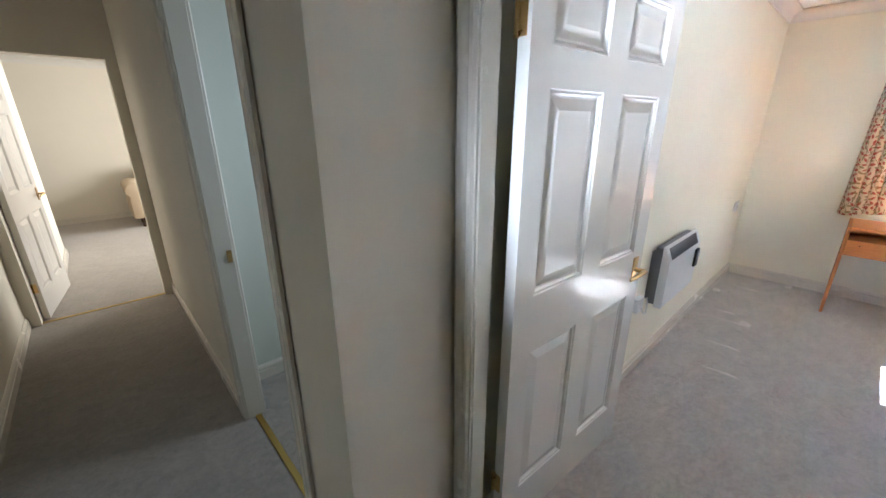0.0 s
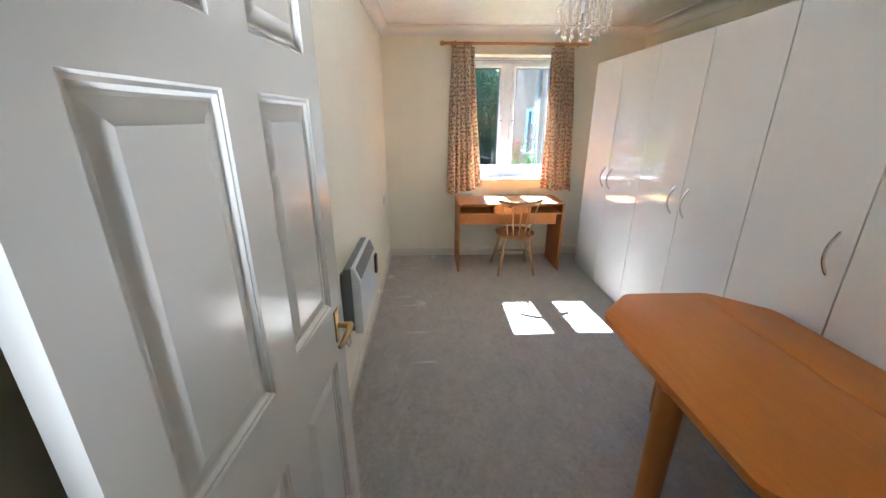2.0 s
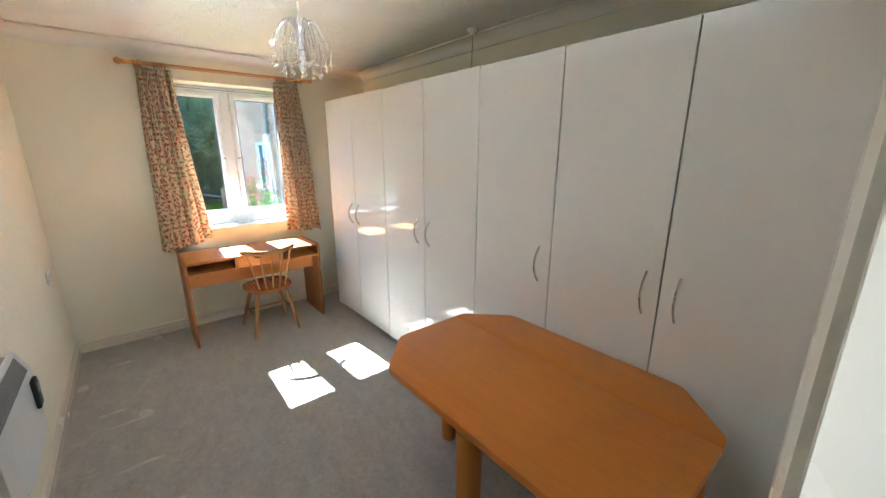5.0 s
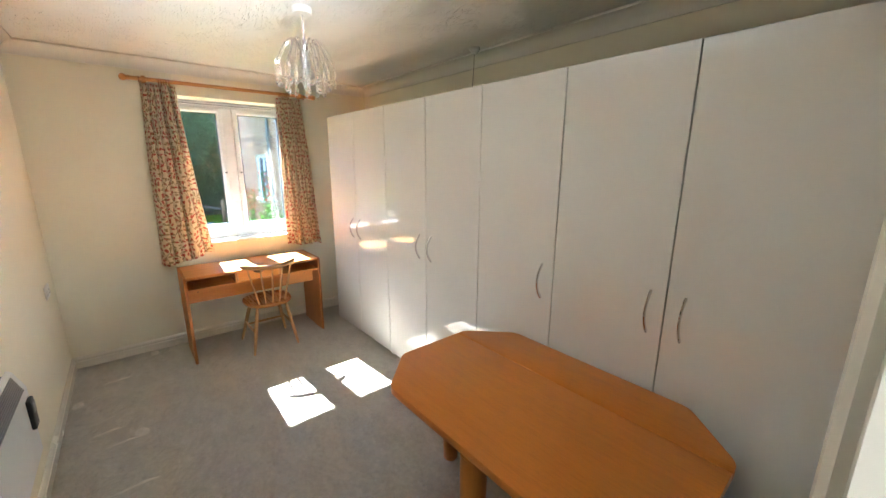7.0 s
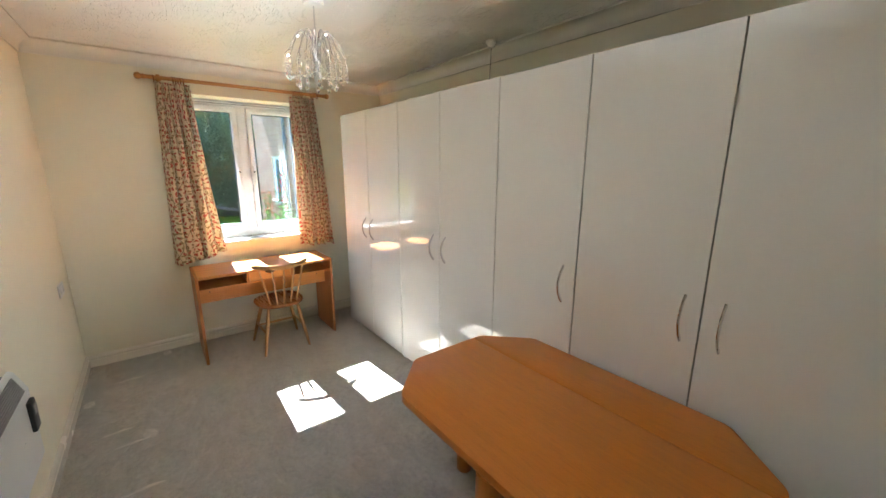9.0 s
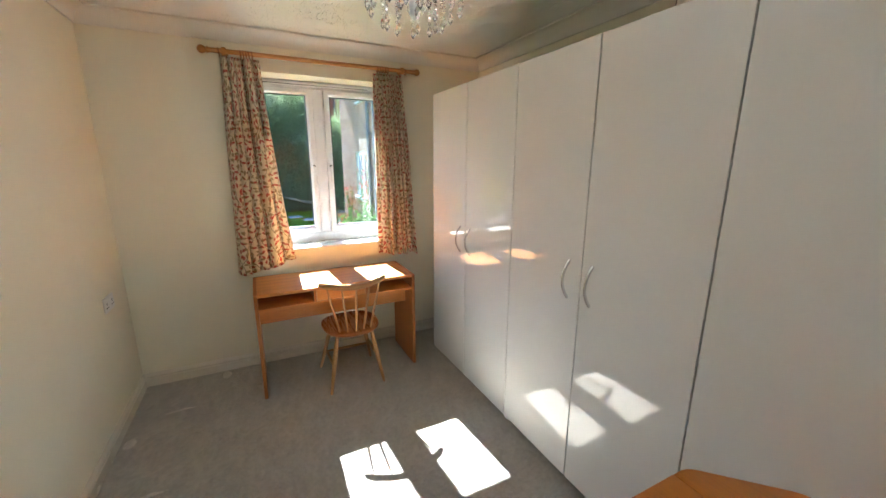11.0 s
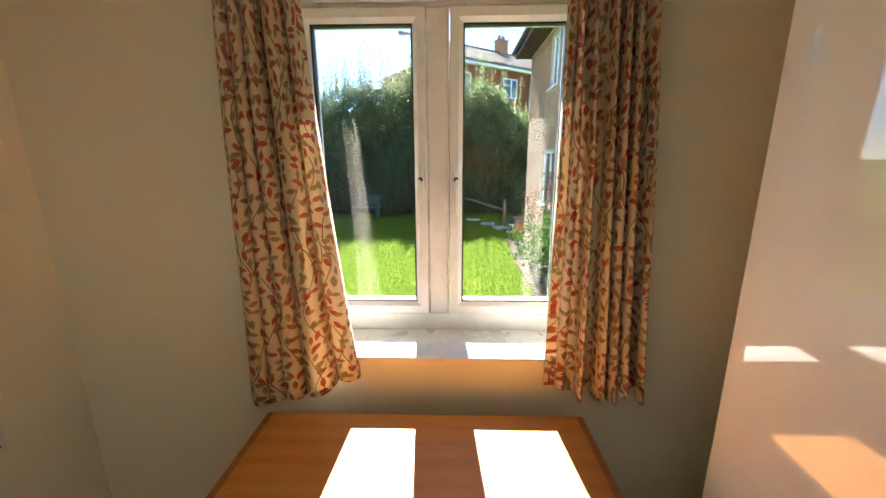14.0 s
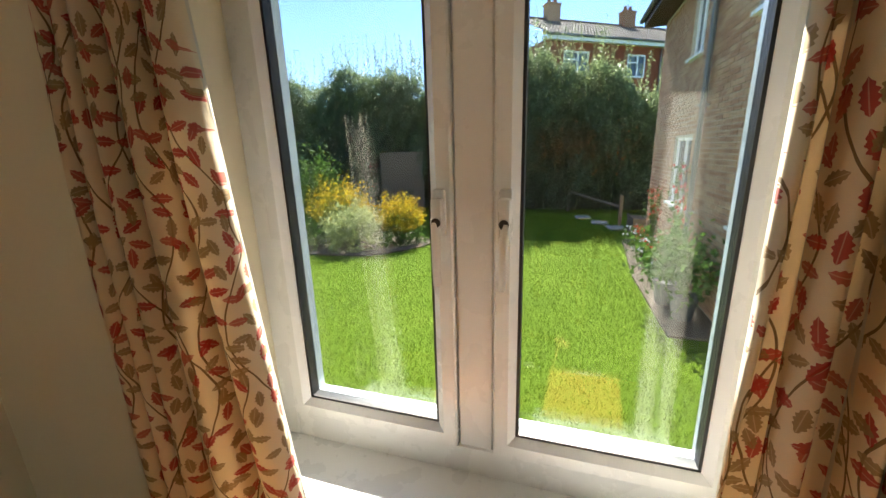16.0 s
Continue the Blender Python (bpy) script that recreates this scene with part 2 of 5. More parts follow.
def lawn_mat(name, a, bcol, ccol):
    m, t, b = nodes_of(name)
    v = coords(t)
    p1, p2 = noise_tex(t, v, 0.8, 4), noise_tex(t, v, 30, 5, 0.7)
    c = mixc(t, 0.5, ramp(t, p1, [(0.3, a), (0.55, bcol), (0.75, ccol)]), ramp(t, p2, [(0.3, shade(a, 0.6)), (0.7, shade(ccol, 1.1))]))
    t.links.new(c, b.inputs["Base Color"])
    b.inputs["Roughness"].default_value = 0.9
    b.inputs["Specular IOR Level"].default_value = 0.03
    bump(t, p2, 0.9, 0.03, b)
    return m


M_WALL = paint("cream_wall_paint", (0.84, 0.79, 0.64), 0.72, fine=320, fine_amt=0.05, big=0.03, spec=0.3)
M_HALL = paint("cream_hall_paint", (0.83, 0.775, 0.65), 0.72, fine=320, fine_amt=0.05, big=0.03, spec=0.3)
M_BATH = paint("pale_green_white_paint", (0.74, 0.76, 0.66), 0.6, big=0.03)
M_CEIL = ceiling_plaster()
M_COVE = paint("white_coving_paint", (0.80, 0.77, 0.70), 0.6, big=0.03)
M_TRIM = paint("ivory_gloss_paint", (0.78, 0.73, 0.62), 0.25, fine=60, fine_amt=0.05, big=0.03)
M_DOOR = paint("white_gloss_door_paint", (0.78, 0.75, 0.68), 0.19, fine=90, fine_amt=0.05, big=0.02, relief=0.0004)
M_CARPET = carpet("grey_beige_carpet", (0.60, 0.535, 0.445), (0.345, 0.30, 0.24))
# pressed pile; the pale tone also carries light caught on the creases
M_PATCH = carpet("pale_lit_mark_carpet", (0.80, 0.73, 0.63), (0.62, 0.55, 0.47))
M_WARD = paint("white_high_gloss_laminate", (0.77, 0.755, 0.72), 0.014, fine=9, fine_amt=0.02, big=0.012, spec=0.8, relief=0.0, uneven=0.01)
M_CARC = paint("white_board", (0.72, 0.71, 0.68), 0.4)
M_CHROME = paint("polished_chrome", (0.70, 0.70, 0.72), 0.06, uneven=0.04, metal=1.0, relief=0.0001)
M_BRASS = paint("worn_brass", (0.52, 0.36, 0.15), 0.28, metal=1.0, relief=0.0002)
M_UPVC = paint("white_window_plastic", (0.74, 0.75, 0.76), 0.28, fine=50, fine_amt=0.03, big=0.015)
M_BLACK = paint("black_rubber", (0.02, 0.02, 0.022), 0.5)
M_GLASS = pane_glass("window_glass", (0.845, 0.87, 0.89))
M_CRYSTAL = glass("clear_crystal", (1, 1, 1), 0.01, 1.52)
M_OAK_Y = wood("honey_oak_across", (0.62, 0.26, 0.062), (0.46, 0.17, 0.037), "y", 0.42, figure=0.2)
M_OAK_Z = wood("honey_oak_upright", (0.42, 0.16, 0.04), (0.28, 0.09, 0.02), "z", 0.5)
M_OAK_X = wood("honey_oak_deep", (0.42, 0.16, 0.04), (0.28, 0.09, 0.02), "x", 0.5)
M_TEAK_X = wood("orange_brown_veneer", (0.60, 0.21, 0.030), (0.48, 0.155, 0.021), "x", 0.38, 0.5, 0.0)
M_TEAK_Z = wood("orange_brown_leg_wood", (0.52, 0.195, 0.036), (0.42, 0.145, 0.026), "z", 0.42, 0.6)
M_ELM = wood("polished_elm", (0.34, 0.135, 0.042), (0.19, 0.065, 0.018), "x", 0.28)
M_BEECH_Z = wood("pale_beech_upright", (0.49, 0.265, 0.10), (0.34, 0.165, 0.055), "z", 0.32)
M_BEECH_Y = wood("pale_beech_across", (0.49, 0.265, 0.10), (0.34, 0.165, 0.055), "y", 0.32)
M_POLE = wood("varnished_pine_pole", (0.55, 0.27, 0.085), (0.38, 0.16, 0.045), "y", 0.3)
M_HEATW = paint("white_enamel", (0.72, 0.73, 0.73), 0.3)
M_HEATG = paint("grey_plastic", (0.20, 0.20, 0.205), 0.45)
M_PLASTIC = paint("white_plastic", (0.78, 0.77, 0.74), 0.35)
M_CLOTH = curtain_cloth()
M_LINING = lining_cloth()
M_SOFA = paint("cream_upholstery", (0.62, 0.50, 0.34), 0.85, fine=500, fine_amt=0.2, relief=0.001)
M_DARKWOOD = wood("dark_turned_wood", (0.06, 0.03, 0.015), (0.03, 0.014, 0.008), "z")
M_LAWN = lawn_mat("mown_lawn", (0.07, 0.12, 0.011), (0.10, 0.157, 0.015), (0.132, 0.18, 0.021))
M_GRASS = leaf_mat("grass_blades", (0.08, 0.134, 0.011), (0.128, 0.19, 0.018), 0.45, 0.8)
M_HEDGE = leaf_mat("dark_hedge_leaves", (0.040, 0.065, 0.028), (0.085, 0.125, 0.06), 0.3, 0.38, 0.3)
# hedge leaf in a paler tone that holds the sun on top
M_PALE = leaf_mat("sunlit_tip_leaves", (0.13, 0.18, 0.06), (0.23, 0.27, 0.12), 0.45, 0.4, 0.25)
M_YELLOW = leaf_mat("golden_leaves", (0.40, 0.25, 0.015), (0.55, 0.38, 0.03), 0.3)
M_CREAM = leaf_mat("cream_edged_leaves", (0.20, 0.24, 0.09), (0.42, 0.43, 0.20), 0.3)
M_GREEN = leaf_mat("mid_green_leaves", (0.05, 0.10, 0.02), (0.10, 0.17, 0.035), 0.3)
M_RED = leaf_mat("red_petals", (0.50, 0.02, 0.02), (0.60, 0.05, 0.05), 0.2)
M_WHITE = leaf_mat("white_petals", (0.55, 0.53, 0.55), (0.65, 0.63, 0.66), 0.2)
M_RUST = leaf_mat("rust_leaves", (0.16, 0.05, 0.015), (0.24, 0.08, 0.02), 0.2)
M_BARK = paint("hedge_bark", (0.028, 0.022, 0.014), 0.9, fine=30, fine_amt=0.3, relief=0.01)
M_SOIL = paint("dry_soil", (0.12, 0.085, 0.055), 0.95, fine=40, fine_amt=0.3, big=0.3, relief=0.02)
M_BRICK = brick_mat("buff_brick", [(0.0, (0.27, 0.11, 0.065)), (0.5, (0.44, 0.235, 0.14)), (1.0, (0.54, 0.36, 0.24))])
M_REDBRICK = brick_mat("red_brick", [(0.0, (0.20, 0.055, 0.032)), (0.5, (0.26, 0.075, 0.042)), (1.0, (0.30, 0.10, 0.06))])
M_MORTAR = paint("pale_mortar", (0.50, 0.45, 0.38), 0.95, fine=120, fine_amt=0.3, big=0.15, relief=0.004)
M_ROOF = brick_mat("grey_brown_roof_tile", [(0.0, (0.12, 0.095, 0.08)), (0.5, (0.17, 0.13, 0.11)), (1.0, (0.22, 0.17, 0.14))])
M_FENCE = wood("weathered_fence_wood", (0.16, 0.11, 0.075), (0.09, 0.06, 0.04), "z", 0.8, 0.5, 0.0)
M_TEAL = paint("faded_teal_paint", (0.055, 0.085, 0.095), 0.6, big=0.15)
M_SLAB = paint("concrete_slab", (0.36, 0.34, 0.30), 0.9, fine=60, fine_amt=0.3, big=0.15, relief=0.004)
M_TERRA = paint("terracotta", (0.30, 0.11, 0.055), 0.8, big=0.15)
M_PIPE = paint("dark_grey_pipe", (0.10, 0.10, 0.10), 0.4)
M_CABLE = paint("white_cable", (0.70, 0.69, 0.66), 0.4)
M_STRIP = paint("gold_threshold_metal", (0.62, 0.45, 0.14), 0.3, metal=1.0)
M_FARGLASS = paint("far_window_glass", (0.05, 0.08, 0.12), 0.05)


# ---- building blocks ----
def box(bm, x0, x1, y0, y1, z0, z1, bevel=0.0, seg=1):
    m = Matrix.Translation(((x0 + x1) / 2, (y0 + y1) / 2, (z0 + z1) / 2)) @ Matrix.Diagonal((abs(x1 - x0), abs(y1 - y0), abs(z1 - z0), 1))
    made = bmesh.ops.create_cube(bm, size=1.0, matrix=m)["verts"]
    if bevel:
        edges = list({e for v in made for e in v.link_edges})
        bmesh.ops.bevel(bm, geom=edges, offset=bevel, segments=seg, affect="EDGES", profile=0.5)
    return bm


def rod(bm, p0, p1, r0, r1=None, seg=12):
    r1 = r0 if r1 is None else r1
    p0, p1 = Vector(p0), Vector(p1)
    d = p1 - p0
    m = Matrix.Translation((p0 + p1) / 2) @ d.to_track_quat("Z", "Y").to_matrix().to_4x4()
    bmesh.ops.create_cone(bm, cap_ends=True, segments=seg, radius1=r0, radius2=r1, depth=d.length, matrix=m)
    return bm


def lathe(bm, profile, seg=16, at=(0, 0, 0), axis="Z"):
    """Turn a profile of (radius, height) round an axis."""
    turn = {"Z": Matrix(), "Y": Matrix.Rotation(radians(-90), 4, "X"), "X": Matrix.Rotation(radians(90), 4, "Y")}[axis]
    m = Matrix.Translation(at) @ turn
    rings = []
    for r, h in profile:
        rings.append([bm.verts.new(m @ Vector((r * math.cos(2 * math.pi * i / seg), r * math.sin(2 * math.pi * i / seg), h))) for i in range(seg)])
    for a, b in zip(rings, rings[1:]):
        for i in range(seg):
            bm.faces.new((a[i], a[(i + 1) % seg], b[(i + 1) % seg], b[i]))
    bm.faces.new(list(reversed(rings[0])))
    bm.faces.new(rings[-1])
    return bm


def tube(bm, pts, radius, seg=8, flat=1.0, up=(0, 0, 1)):
    """Sweep a round or flattened section along points; radius may be a list."""
    pts = [Vector(p) for p in pts]
    rad = radius if isinstance(radius, (list, tuple)) else [radius] * len(pts)
    rings = []
    for i, p in enumerate(pts):
        d = (pts[min(i + 1, len(pts) - 1)] - pts[max(i - 1, 0)]).normalized()
        side = d.cross(Vector(up))
        side = side.normalized() if side.length > 1e-4 else Vector((1, 0, 0))
        top = side.cross(d).normalized()
        rings.append([bm.verts.new(p + side * rad[i] * math.cos(2 * math.pi * k / seg) + top * rad[i] * flat * math.sin(2 * math.pi * k / seg)) for k in range(seg)])
    for a, b in zip(rings, rings[1:]):
        for k in range(seg):
            bm.faces.new((a[k], a[(k + 1) % seg], b[(k + 1) % seg], b[k]))
    bm.faces.new(list(reversed(rings[0])))
    bm.faces.new(rings[-1])
    return bm


def prism(bm, outline, z0, z1, bevel=0.0, axis="z"):
    """Extrude an outline of (a, b); axis z: (x, y) outline, axis x: (y, z) outline, axis y: (x, z) outline."""
    put = {"z": lambda a, b, c: (a, b, c), "x": lambda a, b, c: (c, a, b), "y": lambda a, b, c: (a, c, b)}[axis]
    lo = [bm.verts.new(put(a, b, z0)) for a, b in outline]
    hi = [bm.verts.new(put(a, b, z1)) for a, b in outline]
    n = len(outline)
    fs = [bm.faces.new(list(reversed(lo))), bm.faces.new(hi)]
    fs += [bm.faces.new((lo[i], lo[(i + 1) % n], hi[(i + 1) % n], hi[i])) for i in range(n)]
    bmesh.ops.recalc_face_normals(bm, faces=fs)
    if bevel:
        bmesh.ops.bevel(bm, geom=list({e for f in fs for e in f.edges}), offset=bevel, segments=2, affect="EDGES", profile=0.5)
    return bm


def mesh_of(name, bm, material, smooth=True):
    bmesh.ops.recalc_face_normals(bm, faces=bm.faces)
    me = bpy.data.meshes.new(name)
    bm.to_mesh(me)
    bm.free()
    me.materials.append(material)
    if smooth:
        for p in me.polygons:
            p.use_smooth = True
        me.set_sharp_from_angle(angle=radians(35))
    return me


def part(name, bm, material, parent, label="", smooth=True):
    ob = new(name, mesh_of(name, bm, material, smooth))
    ob.parent = parent
    if label:
        tagged(ob, label)
    return ob


def thing(name, at, label, category, group="", turn=0.0):
    ob = new(name)
    ob.matrix_world = pose(*at, 0, 0, turn)
    ob.empty_display_size = 0.05
    return tagged(ob, label, category, group)


def single(name, bm, material, label, category, group="", kind="", at=(0, 0, 0), smooth=True):
    ob = new(name, mesh_of(name, bm, material, smooth))
    ob.matrix_world = pose(*at)
    return tagged(ob, label, category, group, kind)


def built(name, bm, material, label, category):
    return single(name, bm, material, label, category, kind="structure")


def B():
    return bmesh.new()


# ---- the shell of the flat ----
CEIL_Z = 2.4
FLOOR_Z = -0.7
X_DOOR0, X_DOOR1 = 2.12, 2.172
X_WIN0, X_WIN1 = 6.145, 6.45
Y_HEAT, Y_BACK = 0.845, -1.845
WY0, WY1, WZ0, WZ1 = -1.05, 0.055, 0.88, 2.15
DY0, DY1, DZ = -0.085, 0.79, 2.0

bm = B()
box(bm, 0.675, X_WIN1, -1.95, 4.33, -0.2, 0.0)
box(bm, -2.6, 4.5, 4.33, 8.5, -0.2, 0.0)
built("floor", bm, M_CARPET, "grey-beige cut-pile carpet with faint furniture dents", "carpet")

bm = B()
box(bm, X_WIN0, X_WIN1, Y_BACK - 0.1, WY0, FLOOR_Z - 0.2, 2.7)
box(bm, X_WIN0, X_WIN1, WY1, 2.6, FLOOR_Z - 0.2, 2.7)
box(bm, X_WIN0, X_WIN1, WY0, WY1, FLOOR_Z - 0.2, WZ0)
box(bm, X_WIN0, X_WIN1, WY0, WY1, WZ1, 2.7)
built("wall_east", bm, M_WALL, "cream painted outer wall with the window opening", "wall")
bm = B()
box(bm, X_DOOR1, X_WIN0, Y_HEAT, Y_HEAT + 0.1, 0, 2.4)
built("wall_north", bm, M_WALL, "cream painted bedroom side wall behind the heater", "wall")
bm = B()
box(bm, X_DOOR0, X_WIN0, Y_BACK - 0.1, Y_BACK, 0, 2.4)
built("wall_south", bm, M_WALL, "cream painted wall behind the wardrobes", "wall")
bm = B()
box(bm, X_DOOR0, X_DOOR1, Y_BACK, DY0 - 0.03, 0, 2.4)
box(bm, X_DOOR0, X_DOOR1, DY1 + 0.03, Y_HEAT + 0.1, 0, 2.4)
box(bm, X_DOOR0, X_DOOR1, DY0 - 0.03, DY1 + 0.03, DZ + 0.03, 2.4)
built("wall_west", bm, M_WALL, "cream painted wall round the bedroom doorway", "wall")

# hall: the recess before the bedroom door, the passage and its end
HALL_X0, HALL_X1, NICHE = 0.775, 1.732, 0.875
BATH0, BATH1 = 1.25, 2.045
END_Y = 4.23
LIV0, LIV1 = 0.85, 1.66
bm = B()
box(bm, HALL_X1, X_DOOR0, NICHE, NICHE + 0.07, 0, 2.4)
box(bm, HALL_X1, HALL_X1 + 0.07, NICHE + 0.07, BATH0 - 0.03, 0, 2.4)
box(bm, HALL_X1, HALL_X1 + 0.07, BATH1 + 0.03, END_Y, 0, 2.4)
box(bm, HALL_X1, HALL_X1 + 0.07, BATH0 - 0.03, BATH1 + 0.03, 2.03, 2.4)
built("wall_hall_east", bm, M_HALL, "cream painted hall wall with the shower room doorway", "wall")
bm = B()
box(bm, HALL_X0 - 0.1, HALL_X0, -0.95, END_Y, 0, 2.4)
built("wall_hall_west", bm, M_HALL, "cream painted plain hall wall", "wall")
bm = B()
box(bm, HALL_X0 - 0.1, X_DOOR0, -0.95, -0.85, 0, 2.4)
built("wall_hall_south", bm, M_HALL, "cream painted closing wall of the hall", "wall")
bm = B()
box(bm, HALL_X1, X_DOOR0, -0.25, -0.145, 0, 2.4)
box(bm, HALL_X1, HALL_X1 + 0.1, -0.85, -0.25, 0, 2.4)
built("wall_hall_recess", bm, M_HALL, "cream painted side of the recess before the bedroom", "wall")
bm = B()
box(bm, HALL_X0 - 0.1, LIV0 - 0.03, END_Y, END_Y + 0.1, 0, 2.4)
box(bm, LIV1 + 0.03, 4.5, END_Y, END_Y + 0.1, 0, 2.4)
box(bm, LIV0 - 0.03, LIV1 + 0.03, END_Y, END_Y + 0.1, 2.0, 2.4)
built("wall_hall_end", bm, M_HALL, "cream painted end wall with the living room doorway", "wall")
# living room
bm = B()
box(bm, 0.5, 0.83, END_Y + 0.1, 5.3, 0, 2.4)
box(bm, 0.5, 0.96, 5.3, 6.4, 0, 2.4)
box(bm, -2.5, 0.5, 6.3, 6.4, 0, 2.4)
built("wall_living_west", bm, M_HALL, "cream painted projecting wall corner of the living room", "wall")
bm = B()
box(bm, -2.6, 4.5, 8.4, 8.5, 0, 2.4)
built("wall_living_north", bm, M_HALL, "cream painted far wall of the living room", "wall")
bm = B()
box(bm, 4.4, 4.5, END_Y + 0.1, 8.4, 0, 2.4)
box(bm, -2.6, -2.5, 6.3, 8.4, 0, 2.4)
built("wall_living_sides", bm, M_HALL, "cream painted side walls of the living room", "wall")
# shower room
bm = B()
box(bm, HALL_X1 + 0.07, 3.5, 2.36, 2.46, 0, 2.4)
box(bm, 3.4, 3.5, 0.945, 2.36, 0, 2.4)
box(bm, HALL_X1 + 0.07, 3.4, 0.945, 0.955, 0, 2.4)
built("wall_shower_room", bm, M_BATH, "pale greenish white shower room walls", "wall")
bm = B()
box(bm, X_DOOR1 - 0.075, X_WIN0, Y_BACK, Y_HEAT, CEIL_Z, CEIL_Z + 0.12)
built("ceiling", bm, M_CEIL, "white ceiling with a stippled plaster texture", "ceiling")
bm = B()
box(bm, HALL_X0 - 0.1, X_DOOR0, -0.95, END_Y + 0.1, CEIL_Z, CEIL_Z + 0.12)
box(bm, X_DOOR0, 3.5, Y_HEAT + 0.1, 2.46, CEIL_Z, CEIL_Z + 0.12)
box(bm, -2.6, 4.5, END_Y + 0.1, 8.5, CEIL_Z, CEIL_Z + 0.12)
built("ceiling_hall", bm, M_CEIL, "white hall and living room ceiling", "ceiling")


def cove_outline():
    """Concave coving section: (out from wall, down from ceiling)."""
    pts = [(0, 0), (0.0, 0.09), (0.012, 0.09)]
    for k in range(7):
        a = radians(90 * k / 6)
        pts.append((0.085 - 0.073 * math.cos(a), 0.078 - 0.066 * math.sin(a)))
    return pts + [(0.085, 0.0)]


SKIRT = [(0, 0), (0.017, 0), (0.017, 0.056), (0.010, 0.059), (0.010, 0.066), (0.016, 0.070), (0.015, 0.080), (0.007, 0.091), (0.004, 0.094), (0, 0.094)]


def run_trim(name, along, a0, a1, at, sign, outline, material, label, category, down=False):
    """A moulding along x or y against a wall face at the given place; sign is the way out of the wall."""
    bm = B()
    o = [(at + sign * q, CEIL_Z - h if down else h) for q, h in outline]
    if along == "x":
        prism(bm, o, a0, a1, axis="x")
    else:
        prism(bm, o, a0, a1, axis="y")
    built(name, bm, material, label, category)


C = cove_outline()
run_trim("coving_east", "y", Y_BACK, Y_HEAT, X_WIN0, -1, C, M_COVE, "white concave plaster coving above the window", "coving", True)
run_trim("coving_north", "x", X_DOOR1, X_WIN0, Y_HEAT, -1, C, M_COVE, "white concave plaster coving", "coving", True)
run_trim("coving_south", "x", X_DOOR1, X_WIN0, Y_BACK, 1, C, M_COVE, "white concave plaster coving above the wardrobes", "coving", True)
run_trim("coving_west", "y", Y_BACK, Y_HEAT, X_DOOR1, 1, C, M_COVE, "white concave plaster coving", "coving", True)
run_trim("coving_living", "x", -2.5, 4.4, 8.4, -1, C, M_COVE, "white concave coving of the living room", "coving", True)
run_trim("baseboard_east", "y", Y_BACK, Y_HEAT, X_WIN0, -1, SKIRT, M_TRIM, "ivory gloss moulded skirting board", "skirting")
run_trim("baseboard_north", "x", X_DOOR1 + 0.02, X_WIN0, Y_HEAT, -1, SKIRT, M_TRIM, "ivory gloss moulded skirting board", "skirting")
run_trim("baseboard_hall_east", "y", BATH1 + 0.1, END_Y, HALL_X1, -1, SKIRT, M_TRIM, "ivory gloss skirting along the hall", "skirting")
run_trim("baseboard_hall_west", "y", -0.85, END_Y, HALL_X0, 1, SKIRT, M_TRIM, "ivory gloss skirting along the hall", "skirting")
run_trim("baseboard_recess", "x", HALL_X1, X_DOOR0 - 0.02, NICHE, -1, SKIRT, M_TRIM, "ivory gloss skirting in the recess", "skirting")
run_trim("baseboard_recess_south", "x", HALL_X1, X_DOOR0 - 0.02, -0.145, 1, SKIRT, M_TRIM, "ivory gloss skirting in the recess", "skirting")
run_trim("baseboard_living", "x", -2.5, 4.4, 8.4, -1, SKIRT, M_TRIM, "white living room skirting", "skirting")
run_trim("baseboard_living_corner", "y", 5.3, 6.4, 0.96, 1, SKIRT, M_TRIM, "white living room skirting", "skirting")
run_trim("baseboard_shower", "x", HALL_X1 + 0.09, 3.4, 2.36, -1, SKIRT, M_TRIM, "white shower room skirting", "skirting")


def door_frame(name, label, face_x0, face_x1, y0, y1, top, room_side=True, hall_side=True):
    """Lining, stop and stepped architraves for an opening in a wall across x."""
    root = thing(name, (0, 0, 0), label, "door frame")
    tagged(root, kind="structure")
    bm = B()
    for ya, yb in ((y0 - 0.03, y0), (y1, y1 + 0.03)):
        box(bm, face_x0 - 0.004, face_x1 + 0.004, ya, yb, 0, top, 0.002)
    box(bm, face_x0 - 0.004, face_x1 + 0.004, y0 - 0.03, y1 + 0.03, top, top + 0.03, 0.002)
    part("lining", bm, M_TRIM, root)
    prof = [(0, 0), (0.07, 0), (0.07, 0.012), (0.058, 0.018), (0.05, 0.014), (0.03, 0.014), (0.022, 0.018), (0.012, 0.016), (0.006, 0.009), (0, 0.009)]
    for on, x, s in ((hall_side, face_x0 - 0.004, -1), (room_side, face_x1 + 0.004, 1)):
        if not on:
            continue
        for edge, way in ((y0, -1), (y1, 1)):
            bm = B()
            prism(bm, [(x + s * d, edge + way * (w + 0.005)) for w, d in prof], 0, top + 0.075, axis="z")
            part("architrave", bm, M_TRIM, root)
        bm = B()
        prism(bm, [(x + s * d, top + 0.005 + w) for w, d in prof], y0 - 0.075, y1 + 0.075, axis="y")
        part("architrave_head", bm, M_TRIM, root)
    return root


